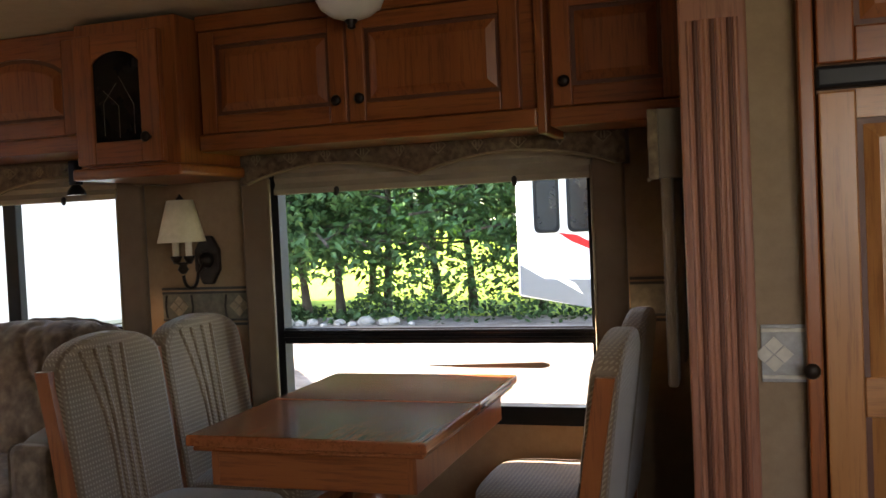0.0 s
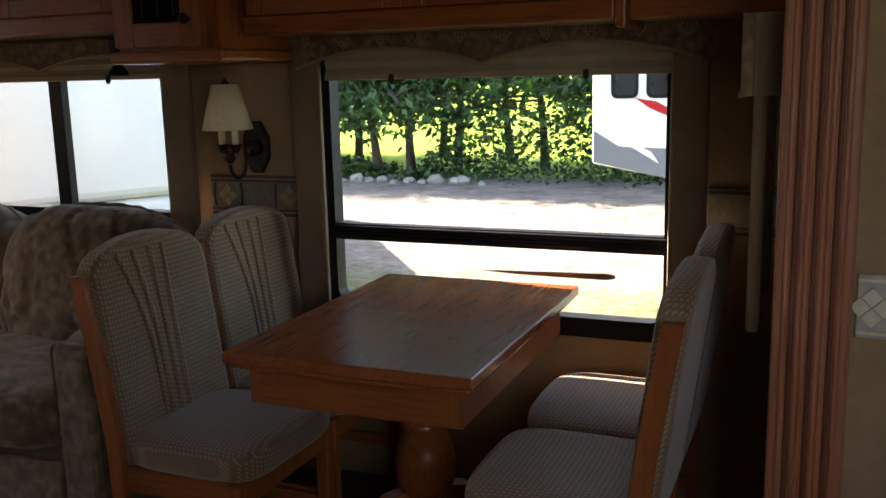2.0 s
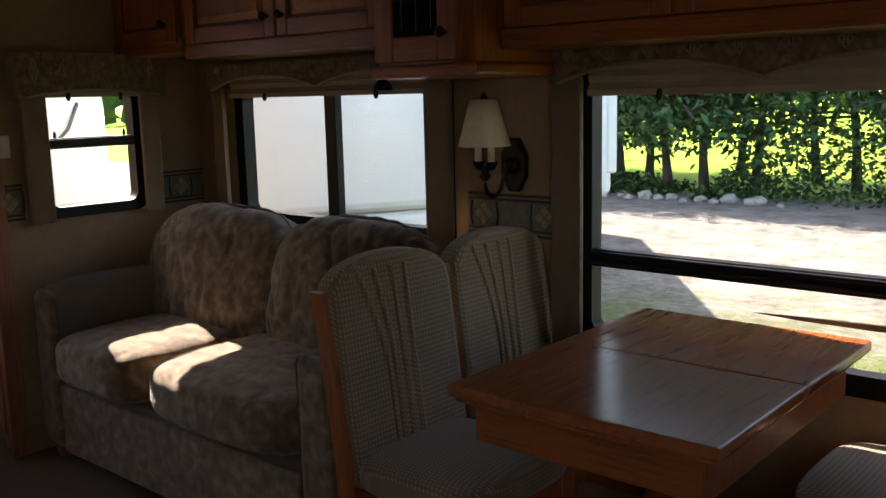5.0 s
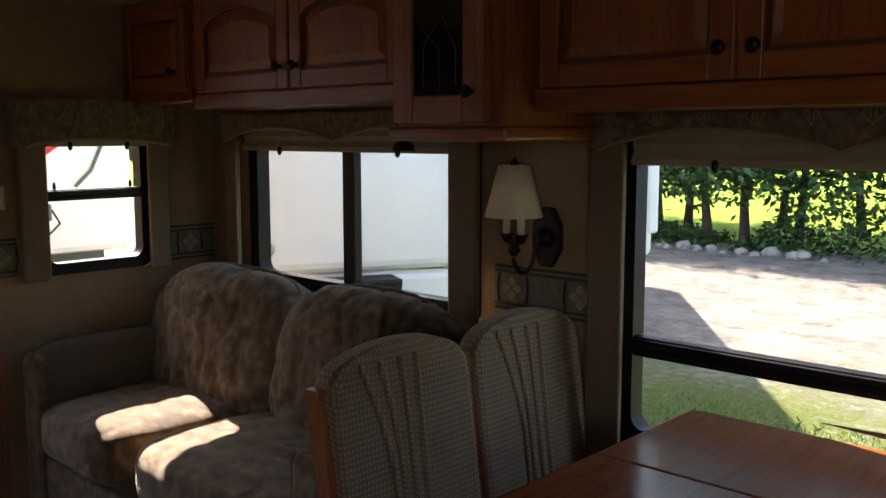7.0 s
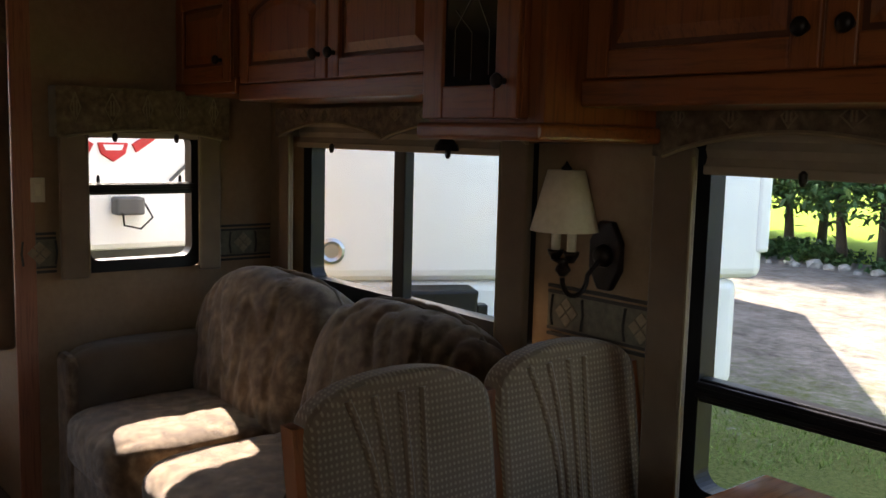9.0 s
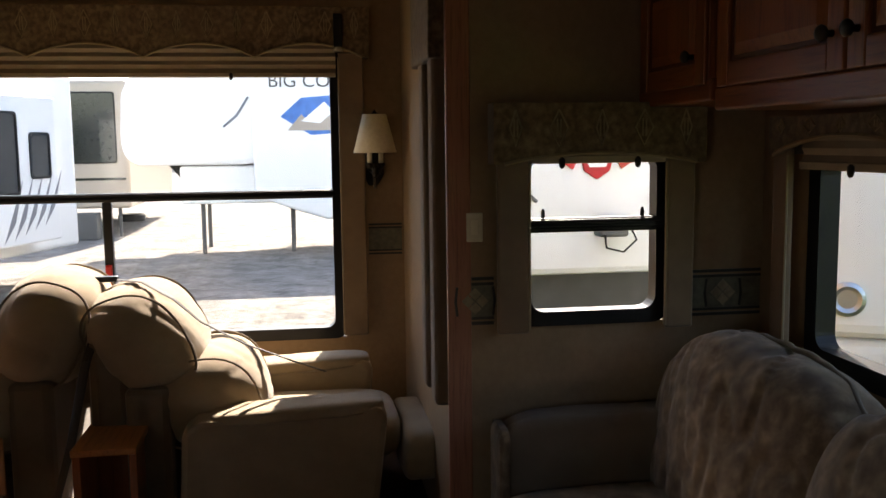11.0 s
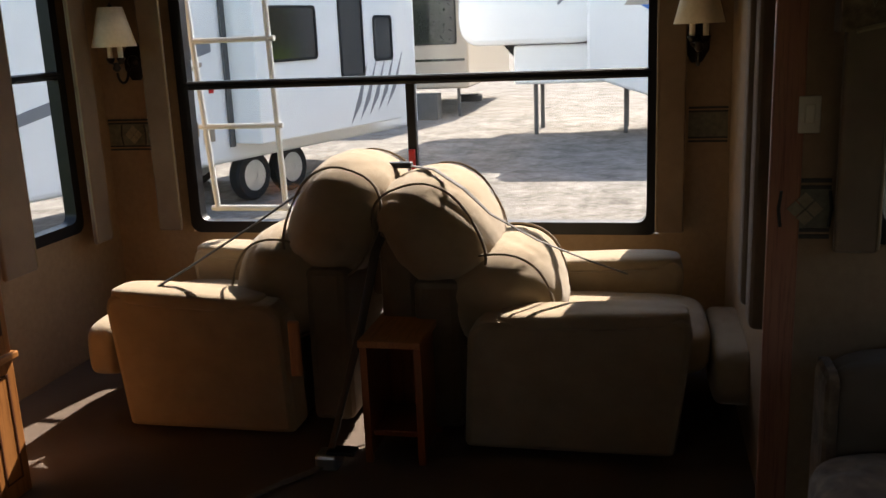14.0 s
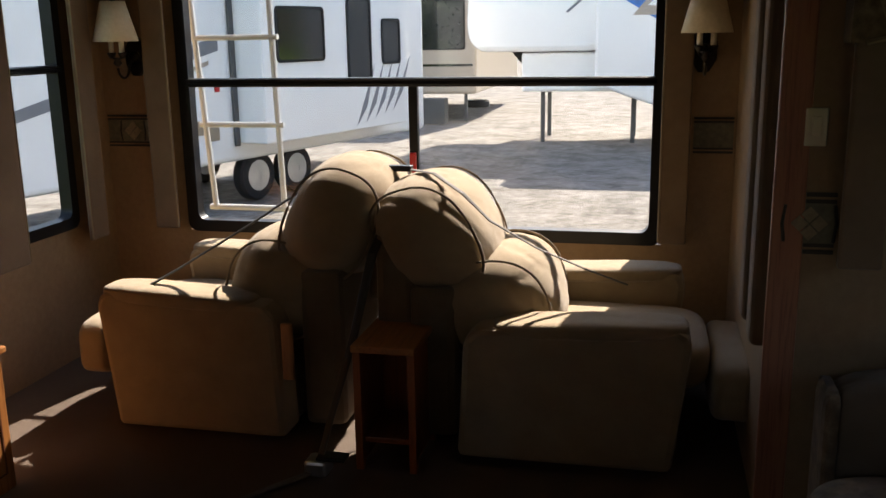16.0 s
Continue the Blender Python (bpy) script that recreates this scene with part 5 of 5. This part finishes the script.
words.body, words.size, words.extrude = "BIG COUNTRY", 0.40, 0.004
text = new("lettering", words)
text.parent = e
text.matrix_basis = pose(3.2, -1.412, 2.68, 90)
text["label"] = "dark lettering"
words.materials.append(DIM_GREY)
for x, y in ((1.6, -0.4), (3.6, -0.4), (1.6, 1.0), (3.6, 1.0)):
    part("landing_leg", boxed(x, x + 0.09, y, y + 0.09, GROUND, 0.2), DIM_GREY, e)
for x in (6.5, 7.4):
    wheel(e, x, -1.2, GROUND + 0.4, 0.4)
    wheel(e, x, 1.4, GROUND + 0.4, 0.4)

# tan trailer between the two
f = thing("travel_trailer", pose(-26.5, -5.6, 0, 0, 0, 90), "tan fifth wheel trailer with a screen door", "trailer")
part("body", boxed(-1.2, 2.6, 0.0, 8.0, -0.2, 3.2, bevel=0.08, seg=3), TRAILER_TAN, f)
blind_window(f, 1.0, 2.3, 1.0, 2.9, -0.001)
part("stripe", boxed(-1.1, 2.5, -0.008, 0.0, 0.55, 0.62), TRAILER_DARK, f)
part("steps", boxed(1.1, 1.8, -0.5, 0.0, GROUND, -0.3, bevel=0.02), DIM_GREY, f)
for x in (-0.8, 2.2):
    wheel(f, x, 2.2, GROUND + 0.38, 0.38, 0)
    part("jack", boxed(x, x + 0.08, 0.3, 0.38, GROUND, -0.19), DIM_GREY, f)

# ladder on the rear wall outside
lad = thing("roof_ladder", pose(XR - 0.16, 0, 0), "white tubular roof ladder outside the rear window", "ladder")
for y0, y1 in ((-0.34, -0.44), (0.02, -0.02)):
    part("rail", tube([(0, y0, 0.60), (0, (y0 + y1) / 2, 1.4), (0, y1, 2.3)], 0.014, 10), LADDER, lad)
for z in (0.615, 1.02, 1.43, 1.84):
    f_ = (z - 0.6) / 1.7
    part("rung", tube([(0, -0.34 - 0.10 * f_ - 0.03, z), (0, 0.02 - 0.04 * f_ + 0.03, z)], 0.014, 10), LADDER, lad)
for y in (-0.36, 0.0):
    part("bracket", tube([(0, y, 2.2), (0.112, y, 2.2)], 0.012, 8), LADDER, lad)
